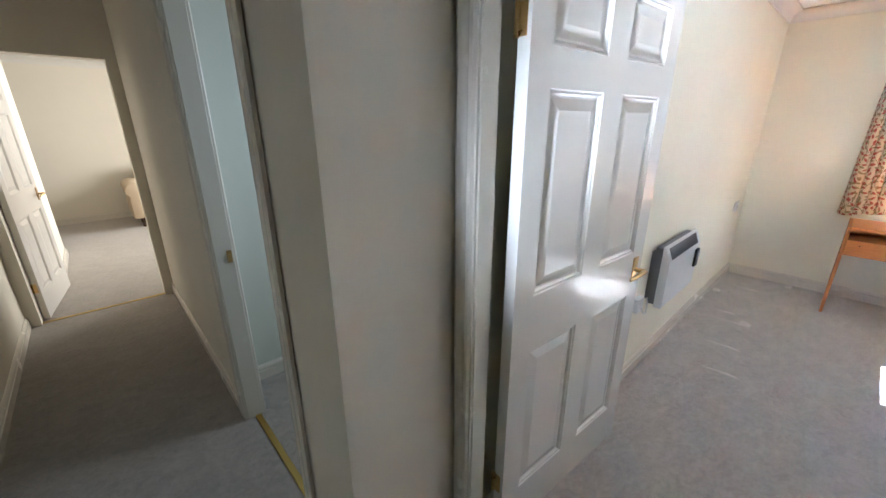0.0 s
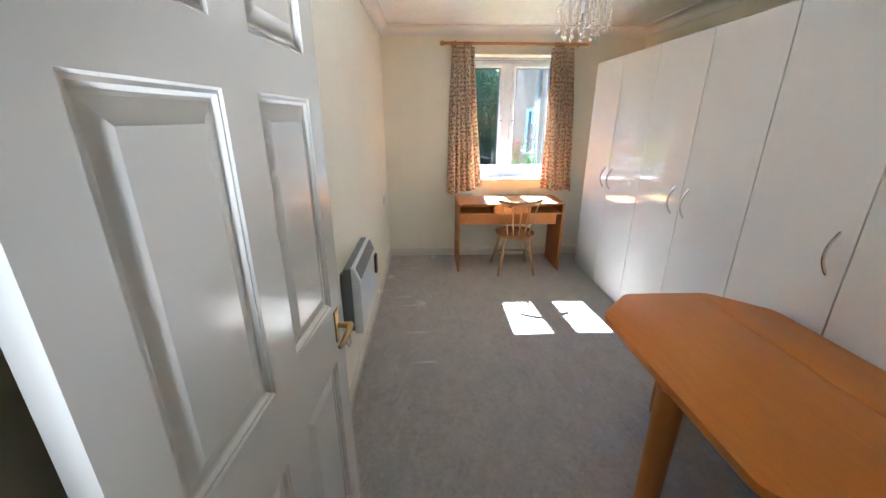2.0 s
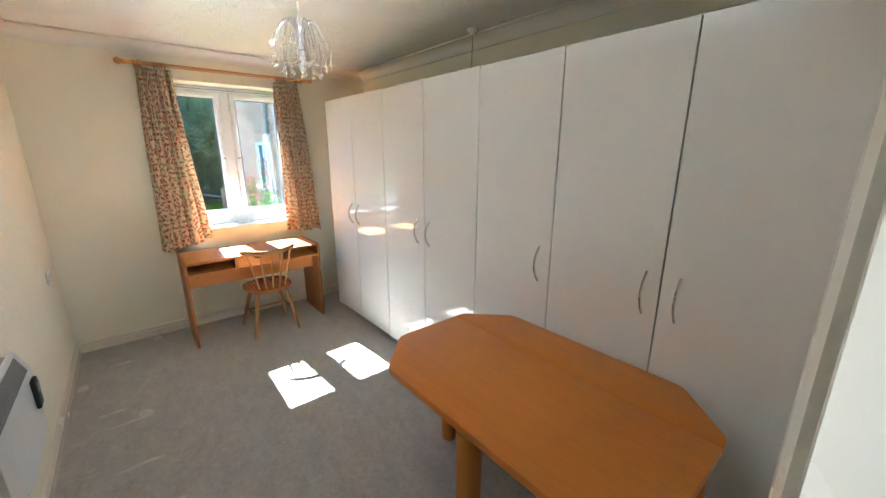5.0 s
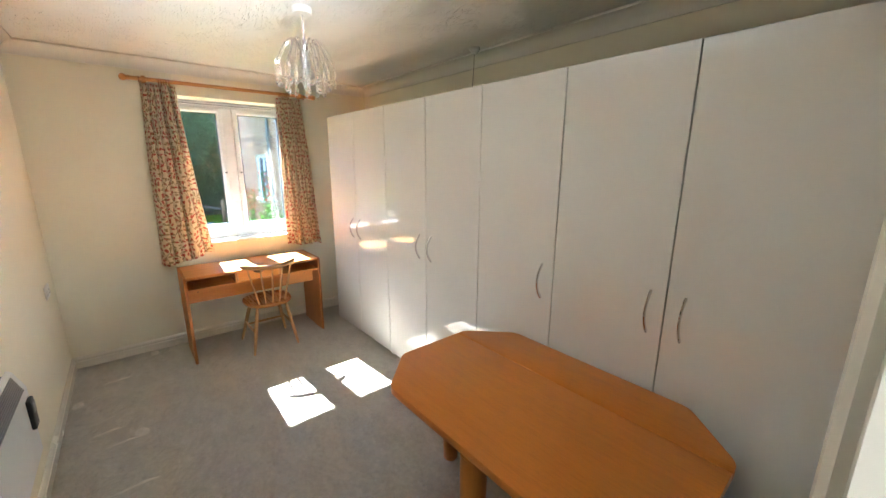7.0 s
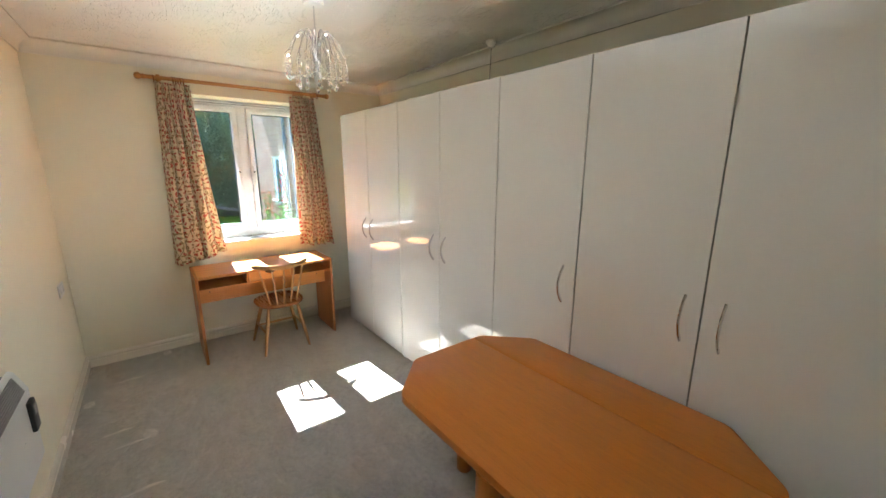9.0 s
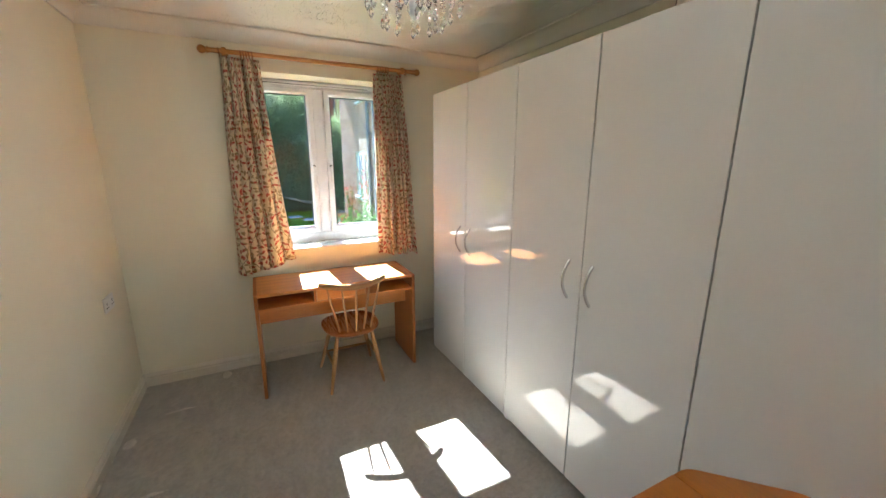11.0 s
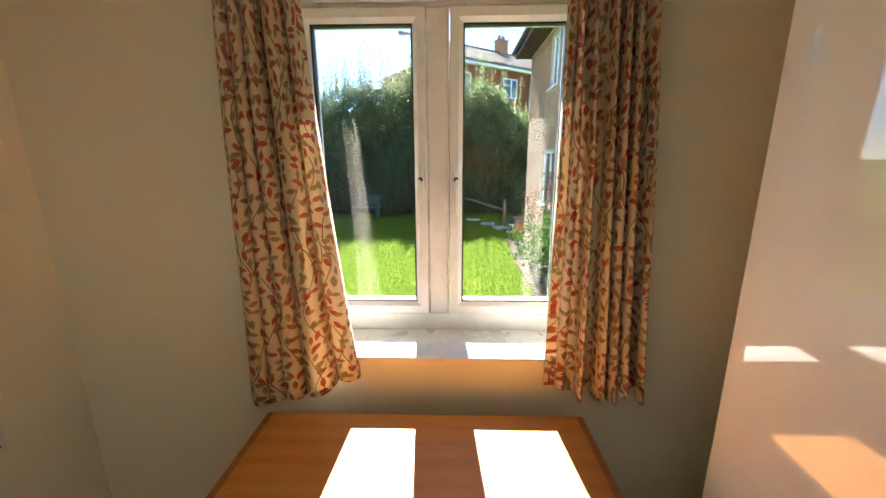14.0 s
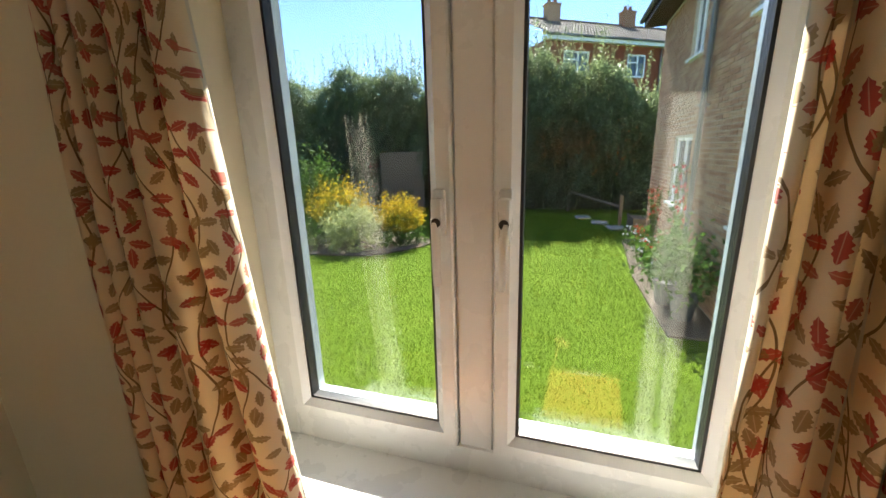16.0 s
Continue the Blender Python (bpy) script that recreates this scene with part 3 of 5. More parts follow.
door_frame("door_frame_1", "ivory gloss bedroom door frame with moulded architraves", X_DOOR0, X_DOOR1, DY0, DY1, DZ)
f2 = door_frame("door_frame_2", "ivory gloss shower room door frame with a brass strike plate", HALL_X1, HALL_X1 + 0.07, BATH0, BATH1, 2.0)
bm = B()
box(bm, HALL_X1 + 0.044, HALL_X1 + 0.066, BATH1 - 0.004, BATH1 + 0.001, 0.885, 0.945, 0.001)
box(bm, HALL_X1 + 0.049, HALL_X1 + 0.061, BATH1 - 0.006, BATH1 - 0.003, 0.895, 0.925)
part("strike_plate", bm, M_BRASS, f2, "small brass strike plate")
bm = B()
box(bm, HALL_X1 + 0.03, HALL_X1 + 0.06, BATH0, BATH1, 0.0, 0.008, 0.003)
built("threshold_1", bm, M_STRIP, "gold metal threshold strip on the carpet", "threshold")
bm = B()
prism(bm, [(LIV0 - 0.03, 0), (LIV0, 0), (LIV0, 1.97), (LIV1, 1.97), (LIV1, 0), (LIV1 + 0.03, 0), (LIV1 + 0.03, 2.0), (LIV0 - 0.03, 2.0)], END_Y - 0.006, END_Y + 0.106, axis="y")
built("door_frame_3", bm, M_HALL, "painted lining of the living room doorway", "door frame")
bm = B()
box(bm, LIV0, LIV1, END_Y + 0.02, END_Y + 0.05, 0.0, 0.006, 0.002)
built("threshold_2", bm, M_STRIP, "brass threshold strip at the living room", "threshold")

# ---- window ----
def window_unit():
    root = thing("window_1", (0, 0, 0), "white plastic double casement window with two lockable handles", "window")
    tagged(root, kind="structure")
    x0, x1 = 6.362, 6.432
    bm = B()
    box(bm, x0, x1, WY0, WY0 + 0.05, WZ0, WZ1, 0.004)
    box(bm, x0, x1, WY1 - 0.05, WY1, WZ0, WZ1, 0.004)
    box(bm, x0, x1, WY0 + 0.05, WY1 - 0.05, WZ0, WZ0 + 0.088, 0.004)
    box(bm, x0, x1, WY0 + 0.05, WY1 - 0.05, 2.098, WZ1, 0.004)
    box(bm, x0, x1, -0.537, -0.457, WZ0 + 0.088, 2.098, 0.004)
    part("window_frame", bm, M_UPVC, root)
    bm = B()
    box(bm, x0 - 0.014, x0, -0.94, -0.07, 2.112, 2.140, 0.004)
    box(bm, x0 - 0.018, x0 - 0.012, -0.90, -0.11, 2.132, 2.137)
    vent = part("trickle_vent", bm, M_UPVC, root)
    bm = B()
    box(bm, x0 - 0.0155, x0 - 0.0135, -0.90, -0.11, 2.119, 2.1225)
    part("slot", bm, M_BLACK, vent, "dark vent slot")
    for y0, y1, side in ((-0.457, WY1 - 0.05, -1), (WY0 + 0.05, -0.537, 1)):
        # sash with a chamfered inner edge, gasket and pane
        bm = B()
        z0, z1 = WZ0 + 0.088, 2.098
        w, xi, xo = 0.05, x0 - 0.012, x1 - 0.005
        outer = [(y0 + 0.002, z0 + 0.002), (y1 - 0.002, z0 + 0.002), (y1 - 0.002, z1 - 0.002), (y0 + 0.002, z1 - 0.002)]
        lip = [(y0 + w - 0.016, z0 + w - 0.016), (y1 - w + 0.016, z0 + w - 0.016), (y1 - w + 0.016, z1 - w + 0.016), (y0 + w - 0.016, z1 - w + 0.016)]
        inner = [(y0 + w, z0 + w), (y1 - w, z0 + w), (y1 - w, z1 - w), (y0 + w, z1 - w)]
        rings = []
        for ring, x in ((outer, xo), (outer, xi + 0.004), ([(a + (0.004 if a < (y0 + y1) / 2 else -0.004), b + (0.004 if b < (z0 + z1) / 2 else -0.004)) for a, b in outer], xi), (lip, xi), (inner, xi + 0.014), (inner, xo)):
            rings.append([bm.verts.new((x, a, b)) for a, b in ring])
        for a, b in zip(rings, rings[1:] + rings[:1]):
            for i in range(4):
                bm.faces.new((a[i], a[(i + 1) % 4], b[(i + 1) % 4], b[i]))
        sash = part("sash", bm, M_UPVC, root, smooth=False)
        bm = B()
        g = 0.006
        for a0, a1, b0, b1 in ((y0 + w - 0.001, y0 + w + g, z0 + w, z1 - w), (y1 - w - g, y1 - w + 0.001, z0 + w, z1 - w), (y0 + w + g, y1 - w - g, z0 + w - 0.001, z0 + w + g), (y0 + w + g, y1 - w - g, z1 - w - g, z1 - w + 0.001)):
            box(bm, xi + 0.016, xi + 0.044, a0, a1, b0, b1)
        part("gasket", bm, M_BLACK, sash, "black glazing gasket")
        bm = B()
        box(bm, xi + 0.019, xi + 0.023, y0 + w + 0.001, y1 - w - 0.001, z0 + w + 0.001, z1 - w - 0.001)
        part("pane", bm, M_GLASS, sash, smooth=False).visible_shadow = False
        bm = B()
        box(bm, xi + 0.037, xi + 0.041, y0 + w + 0.001, y1 - w - 0.001, z0 + w + 0.001, z1 - w - 0.001)
        part("pane", bm, M_GLASS, sash, smooth=False).visible_shadow = False
        # handle near the mullion
        yh = (y0 + 0.026) if side < 0 else (y1 - 0.026)
        bm = B()
        box(bm, xi - 0.012, xi, yh - 0.013, yh + 0.013, 1.48, 1.575, 0.005, 2)
        handle = part("handle", bm, M_UPVC, sash, "white lockable lever handle")
        bm = B()
        box(bm, xi - 0.032, xi - 0.010, yh - 0.0115, yh + 0.0115, 1.50, 1.56, 0.006, 2)
        tube(bm, [(xi - 0.026, yh + side * -0.002, 1.52), (xi - 0.034, yh + side * 0.0, 1.48), (xi - 0.036, yh, 1.42), (xi - 0.038, yh + side * 0.002, 1.385)], [0.0105, 0.0095, 0.0085, 0.0095], 8, 0.6)
        tagged(part("lever", bm, M_UPVC, handle.parent), "white lever")
        bm = B()
        lathe(bm, [(0.0095, 0.0), (0.0095, 0.004), (0.006, 0.005)], 12, (xi - 0.0335, yh, 1.512), "X")
        bm2 = part("lock", bm, M_BLACK, sash, "black key lock")
        bm2.matrix_basis = Matrix.Identity(4)
    bm = B()
    box(bm, 6.128, 6.362, WY0 + 0.002, WY1 - 0.002, WZ0, WZ0 + 0.016, 0.005, 2)
    part("window_sill", bm, M_UPVC, root, "white sill board, sunlit")
    return root


window_unit()


# ---- bedroom door ----
def rings_panel(bm, x0, x1, z0, z1, y, sign):
    """Moulded, raised panel field seen on one face of a door; sign points into the leaf."""
    steps = ((0.0, 0.0), (0.004, 0.004), (0.010, 0.0035), (0.016, 0.011), (0.022, 0.012), (0.052, 0.005), (0.054, 0.0045))
    rings = []
    for inset, depth in steps:
        rings.append([bm.verts.new((a, y + sign * depth, b)) for a, b in ((x0 + inset, z0 + inset), (x1 - inset, z0 + inset), (x1 - inset, z1 - inset), (x0 + inset, z1 - inset))])
    for a, b in zip(rings, rings[1:]):
        for i in range(4):
            bm.faces.new((a[i], a[(i + 1) % 4], b[(i + 1) % 4], b[i]))
    bm.faces.new(rings[-1])


def lever_handle(bm, x, y, z, way, out=-1):
    """Backplate, neck and scrolled lever on the door face at y."""
    box(bm, x - 0.021, x + 0.021, y + out * 0.006, y, z - 0.055, z + 0.055, 0.003, 2)
    lathe(bm, [(0.013, 0), (0.011, 0.006), (0.009, 0.03), (0.010, 0.045)], 12, (x, y - 0.045 if out < 0 else y, z), "Y")
    tube(bm, [(x + 0.004 * -way, y + out * 0.045, z), (x + way * 0.03, y + out * 0.05, z + 0.003), (x + way * 0.065, y + out * 0.05, z + 0.001), (x + way * 0.095, y + out * 0.046, z - 0.006), (x + way * 0.11, y + out * 0.04, z - 0.012)], [0.010, 0.010, 0.009, 0.008, 0.006], 10)


def panel_door(name, at, turn, label, width=0.832, lever_way=-1):
    root = thing(name, at, label, "door", turn=turn)
    tagged(root, kind="structure")
    h, th, st, mid = 1.985, 0.04, 0.09, 0.115
    pw = (width - 2 * st - mid) / 2
    cols = ((st, st + pw), (st + pw + mid, width - st))
    rows = ((0.205, 0.80), (0.995, 1.59), (1.69, 1.875))
    bm = B()
    box(bm, 0, cols[0][0], -th, 0, 0.006, h)
    box(bm, cols[0][1], cols[1][0], -th, 0, 0.006, h)
    box(bm, cols[1][1], width, -th, 0, 0.006, h)
    for z0, z1 in ((0.006, 0.205), (0.80, 0.995), (1.59, 1.69), (1.875, h)):
        for a, b in cols:
            box(bm, a, b, -th, 0, z0, z1)
    bmesh.ops.remove_doubles(bm, verts=bm.verts, dist=0.0005)
    part("leaf", bm, M_DOOR, root, smooth=False)
    for z0, z1 in rows:
        for a, b in cols:
            bm = B()
            rings_panel(bm, a, b, z0, z1, -th, 1)
            rings_panel(bm, a, b, z0, z1, 0.0, -1)
            part("panel", bm, M_DOOR, root, smooth=False)
    bm = B()
    lever_handle(bm, width - 0.06, -th, 0.915, lever_way)
    part("door_handle", bm, M_BRASS, root, "brass lever handle on a square plate")
    bm = B()
    lever_handle(bm, width - 0.06, 0.0, 0.915, lever_way, 1)
    part("door_handle", bm, M_BRASS, root, "brass lever handle on a square plate")
    for z in (0.27, 1.74):
        bm = B()
        rod(bm, (-0.004, 0.002, z - 0.04), (-0.004, 0.002, z + 0.04), 0.0065)
        box(bm, -0.0015, 0.0, -th + 0.012, 0.0, z - 0.038, z + 0.038)
        part("hinge", bm, M_BRASS, root, "dull brass hinge")
    return root


panel_door("door_1", (2.231, 0.780, 0), -3.7, "white gloss six-panel bedroom door standing open")
panel_door("door_2", (LIV0 + 0.005, END_Y + 0.11, 0), 82, "white six-panel living room door standing open", 0.81)


# ---- wardrobes ----
def bow_handle(bm, x, y, z0, z1):
    """Bow handle standing out towards +y."""
    n = 12
    pts = [(x, y - 0.002 + 0.038 * math.sin(math.pi * k / n) ** 0.8, z0 + (z1 - z0) * k / n) for k in range(n + 1)]
    tube(bm, pts, [0.0078 if 0 < k < n else 0.009 for k in range(n + 1)], 8, 0.62, (1, 0, 0))


def wardrobe(x0, x1, doors, label):
    """doors: (x0, x1, x of the handle)."""
    root = thing("wardrobe", ((x0 + x1) / 2, -1.53, 0), label, "wardrobe", "row of fitted wardrobes")
    cx, cy = (x0 + x1) / 2, -1.53
    bm = B()
    a, b = x0 - cx + 0.001, x1 - cx - 0.001
    f, k = -1.243 - cy, Y_BACK + 0.02 - cy
    box(bm, a, a + 0.018, k, f, 0.0, 2.01)
    box(bm, b - 0.018, b, k, f, 0.0, 2.01)
    box(bm, a + 0.018, b - 0.018, k, f, 1.992, 2.01)
    box(bm, a + 0.018, b - 0.018, k, f, 0.06, 0.078)
    box(bm, a + 0.018, b - 0.018, k, k + 0.006, 0.078, 1.992)
    box(bm, a + 0.018, b - 0.018, f - 0.03, f - 0.014, 0.0, 0.06)
    part("body", bm, M_CARC, root, smooth=False)
    for d0, d1, hx in doors:
        bm = B()
        box(bm, d0 - cx + 0.0027, d1 - cx - 0.0027, -1.241 - cy, -1.222 - cy, 0.035, 2.024, 0.0012)
        door = part("door", bm, M_WARD, root, "white high-gloss door", smooth=False)
        bm = B()
        bow_handle(bm, hx - cx, -1.222 - cy, 0.945, 1.12)
        part("handle", bm, M_CHROME, door, "chrome bow handle")


wardrobe(4.744, 5.761, [(5.2525, 5.761, 5.318), (4.744, 5.2525, 5.19)], "white high-gloss double wardrobe reflecting the window")
wardrobe(3.722, 4.744, [(4.233, 4.744, 4.305), (3.722, 4.233, 4.175)], "white high-gloss double wardrobe with sun patches")
wardrobe(3.204, 3.722, [(3.204, 3.722, 3.27)], "white high-gloss single-door wardrobe behind the table")
wardrobe(2.1745, 3.204, [(2.695, 3.204, 2.752), (2.1745, 2.695, 2.628)], "white high-gloss double wardrobe near the doorway")


# ---- heater, sockets ----
def heater():
    root = thing("panel_heater", (3.965, Y_HEAT, 0.46), "white electric panel heater with grey grille, wall-mounted", "heater")
    half = 0.285
    # white front shell before a dark grey, set-back body
    shell = [(-0.062, 0.0), (-0.100, 0.0), (-0.107, 0.010), (-0.107, 0.295), (-0.080, 0.366), (-0.070, 0.374), (-0.062, 0.374)]
    bm = B()
    prism(bm, shell, -half, half, 0.003, axis="x")
    part("casing", bm, M_HEATW, root)
    bm = B()
    prism(bm, [(-0.022, 0.012), (-0.061, 0.012), (-0.061, 0.362), (-0.022, 0.362)], -half + 0.012, half - 0.012, axis="x")
    part("back_box", bm, M_HEATG, root, "dark grey metal back")
    bm = B()
    # louvred grey outlet along the sloping top edge
    for k in range(9):
        u = 0.1 + 0.8 * k / 8
        y, z = -0.107 + 0.027 * u, 0.295 + 0.071 * u
        box(bm, -half + 0.035, half - 0.05, y - 0.0035, y + 0.0025, z - 0.0018, z + 0.0035)
    part("grille", bm, M_HEATG, root, "grey slotted outlet grille")
    bm = B()
    box(bm, half - 0.08, half - 0.022, -0.122, -0.106, 0.14, 0.262, 0.006, 2)
    ctl = part("control", bm, M_BLACK, root, "black thermostat control")
    bm = B()
    box(bm, half - 0.07, half - 0.032, -0.1245, -0.1215, 0.205, 0.245, 0.001)
    part("display", bm, M_HEATG, ctl)
    for x in (-0.24, 0.24):
        bm = B()
        box(bm, x - 0.02, x + 0.02, -0.022, 0.0, 0.03, 0.33)
        part("wall_bracket", bm, M_HEATG, root)
    return root


heater()


def spur_plate():
    root = thing("fused_spur", (3.565, Y_HEAT, 0.50), "white fused spur plate with a drooping cable", "socket")
    bm = B()
    box(bm, -0.043, 0.043, -0.032, 0, -0.043, 0.043, 0.004, 2)
    part("plate", bm, M_PLASTIC, root)
    bm = B()
    box(bm, -0.012, 0.012, -0.037, -0.03, 0.0, 0.022, 0.002)
    part("switch", bm, M_PLASTIC, root)
    bm = B()
    tube(bm, [(0.01, -0.033, -0.02), (0.03, -0.045, -0.06), (0.065, -0.045, -0.07), (0.085, -0.04, -0.03), (0.09, -0.03, 0.02)], 0.004)
    part("cable", bm, M_CABLE, root, "white heater cable")


spur_plate()


def double_socket():
    root = thing("double_socket", (5.80, Y_HEAT, 0.745), "white plastic double socket with two switches", "socket")
    bm = B()
    box(bm, -0.074, 0.074, -0.010, 0, -0.043, 0.043, 0.003, 2)
    part("plate", bm, M_PLASTIC, root)
    for s in (-1, 1):
        bm = B()
        box(bm, s * 0.012 - 0.006, s * 0.012 + 0.006, -0.0135, -0.009, 0.008, 0.028, 0.001)
        part("switch", bm, M_PLASTIC, root)
        for dx, dz, w, h in ((0, 0.006, 0.003, 0.008), (-0.011, -0.016, 0.006, 0.003), (0.011, -0.016, 0.006, 0.003)):
            bm = B()
            x = s * 0.043 + dx
            box(bm, x - w, x + w, -0.0106, -0.0098, dz - h, dz + h)
            part("pin_hole", bm, M_BLACK, root)


double_socket()


# ---- desk ----
def desk():
    x0, x1, y0, y1, top = 5.607, 6.04, -0.995, 0.09, 0.73
    cx, cy = (x0 + x1) / 2, (y0 + y1) / 2
    root = thing("desk", (cx, cy, 0), "honey oak veneer desk with open shelf and small drawer", "desk")
    x0, x1, y0, y1 = x0 - cx, x1 - cx, y0 - cy, y1 - cy
    bm = B()
    box(bm, x0 + 0.001, x1, y0 + 0.021, y1 - 0.021, top - 0.021, top, 0.0015)
    part("desktop", bm, M_OAK_Y, root, smooth=False)
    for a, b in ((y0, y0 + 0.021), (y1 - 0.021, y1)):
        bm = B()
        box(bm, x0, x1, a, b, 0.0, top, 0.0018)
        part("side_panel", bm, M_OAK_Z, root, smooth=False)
    bm = B()
    box(bm, x0 + 0.006, x1 - 0.12, y0 + 0.021, y1 - 0.021, 0.612, 0.628)
    part("shelf", bm, M_OAK_Y, root, smooth=False)
    bm = B()
    box(bm, x1 - 0.136, x1 - 0.12, y0 + 0.021, y1 - 0.021, 0.628, top - 0.021)
    part("shelf_back", bm, M_OAK_Y, root, smooth=False)
    bm = B()
    box(bm, x0 + 0.16, x0 + 0.178, y0 + 0.021, y1 - 0.021, 0.47, 0.612)
    rail = part("modesty_rail", bm, M_OAK_Y, root, smooth=False)
    for y in (y0 + 0.1, y1 - 0.1):
        bm = B()
        lathe(bm, [(0.005, 0), (0.005, 0.003)], 8, (x0 + 0.157, y, 0.56), "X")
        part("screw", bm, M_BLACK, rail, "dark screw cap")
    d0, d1 = -0.632 - cy, -0.280 - cy
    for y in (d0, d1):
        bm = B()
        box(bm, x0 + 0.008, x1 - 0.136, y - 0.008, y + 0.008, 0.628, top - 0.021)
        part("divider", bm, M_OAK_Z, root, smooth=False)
    # drawer front with a scooped finger pull
    bm = B()
    zt, zb = top - 0.024, 0.632
    out = [(d0 + 0.010, zb), (d1 - 0.010, zb), (d1 - 0.010, zt)]
    m = (d0 + d1) / 2
    out += [(m + 0.045, zt)] + [(m + 0.042 * math.cos(radians(a)), zt - 0.004 - 0.022 * math.sin(radians(a))) for a in range(0, 181, 20)] + [(m - 0.045, zt), (d0 + 0.010, zt)]
    prism(bm, out, x0 + 0.006, x0 + 0.02, axis="x")
    drawer = part("drawer", bm, M_OAK_Y, root, "small oak drawer with a finger scoop", smooth=False)
    bm = B()
    for y in (d0 + 0.012, d1 - 0.016):
        for k in range(6):
            box(bm, x0 + 0.004, x0 + 0.007, y, y + 0.004, zb + 0.006 + k * 0.011, zb + 0.012 + k * 0.011)
    tagged(part("box_joint", bm, M_BEECH_Z, drawer, "pale finger joints"), kind="stuff")
    bm = B()
    box(bm, x0 + 0.02, x0 + 0.26, d0 + 0.012, d0 + 0.02, zb, zt - 0.03)
    box(bm, x0 + 0.02, x0 + 0.26, d1 - 0.02, d1 - 0.012, zb, zt - 0.03)
    box(bm, x0 + 0.02, x0 + 0.26, d0 + 0.02, d1 - 0.02, zb, zb + 0.006)
    part("drawer_box", bm, M_BEECH_Y, drawer)


desk()


# ---- stick-back chair ----
def chair():
    root = thing("stick_back_chair", (5.625, -0.505, 0), "beech and elm stick-back chair pushed in at the desk", "chair")
    # rounded seat, slightly dished; the back of the chair is towards -x
    bm = B()
    n, rings = 28, []
    for z, s in ((0.408, 0.86), (0.414, 0.97), (0.424, 1.0), (0.436, 0.985), (0.440, 0.95), (0.436, 0.7), (0.430, 0.35)):
        ring = []
        for i in range(n):
            a = 2 * math.pi * i / n
            rx = 0.205 if math.cos(a) < 0 else 0.195
            w = 0.195 + 0.012 * math.cos(a)
            p = 2.6
            c, q = math.cos(a), math.sin(a)
            k = (abs(c) ** p + abs(q) ** p) ** (-1 / p)
            ring.append(bm.verts.new((c * k * rx * s, q * k * w * s, z)))
        rings.append(ring)
    for a, b in zip(rings, rings[1:]):
        for i in range(n):
            bm.faces.new((a[i], a[(i + 1) % n], b[(i + 1) % n], b[i]))
    bm.faces.new(rings[-1])
    bm.faces.new(list(reversed(rings[0])))
    part("seat", bm, M_ELM, root, "dark polished elm seat")
    tops = ((-0.115, 0.115, -0.155, 0.185), (-0.115, -0.115, -0.155, -0.185), (0.115, 0.11, 0.24, 0.195), (0.115, -0.11, 0.24, -0.195))
    for tx, ty, fx, fy in tops:
        bm = B()
        p0, p1 = Vector((tx, ty, 0.415)), Vector((fx, fy, 0.0))
        tube(bm, [p0.lerp(p1, k / 8) for k in range(9)], [0.010, 0.014, 0.016, 0.0165, 0.016, 0.015, 0.013, 0.0115, 0.010], 12)
        part("leg", bm, M_BEECH_Z, root)
    for s in (-1, 1):
        bm = B()
        a, b = Vector((-0.137, s * 0.155, 0.19)), Vector((0.19, s * 0.162, 0.19))
        tube(bm, [a.lerp(b, k / 6) for k in range(7)], [0.007, 0.009, 0.010, 0.0105, 0.010, 0.009, 0.007], 10)
        part("stretcher", bm, M_BEECH_Y, root)

    bm = B()
    tube(bm, [(0.11, -0.16 + 0.32 * k / 6, 0.19) for k in range(7)], [0.007, 0.009, 0.010, 0.0105, 0.010, 0.009, 0.007], 10)
    part("stretcher", bm, M_BEECH_Y, root)

    def bow(u):
        return Vector((-0.245 + 0.10 * u * u, 0.215 * u, 0.772 + 0.014 * u * u))
    bm = B()
    us = [-1 + 2 * k / 20 for k in range(21)]
    tube(bm, [bow(u) for u in us], [0.010 if abs(u) > 0.99 else 0.0155 for u in us], 10, 1.25)
    part("top_rail", bm, M_BEECH_Y, root, "steam-bent beech top rail")
    for u in (-0.82, -0.42, 0.0, 0.42, 0.82):
        bm = B()
        p0, p1 = Vector((-0.168 + 0.03 * u * u, 0.125 * u, 0.432)), bow(u)
        tube(bm, [p0.lerp(p1, k / 8) for k in range(9)], [0.0055, 0.007, 0.0085, 0.009, 0.0085, 0.0078, 0.007, 0.006, 0.0052], 8)
        part("spindle", bm, M_BEECH_Z, root)


chair()


# ---- dining table ----
def rounded(outline, r, keep=(), n=4):
    """The outline with its sharp corners rounded off."""
    out = []
    k = len(outline)
    for i in range(k):
        p, a, b = Vector(outline[i]), Vector(outline[i - 1]), Vector(outline[(i + 1) % k])
        if i in keep:
            out.append(tuple(p))
            continue
        u, w = (a - p).normalized() * r, (b - p).normalized() * r
        for q in range(n + 1):
            s = q / n
            out.append(tuple(p + u * (1 - s) ** 2 + w * s ** 2))
    return out


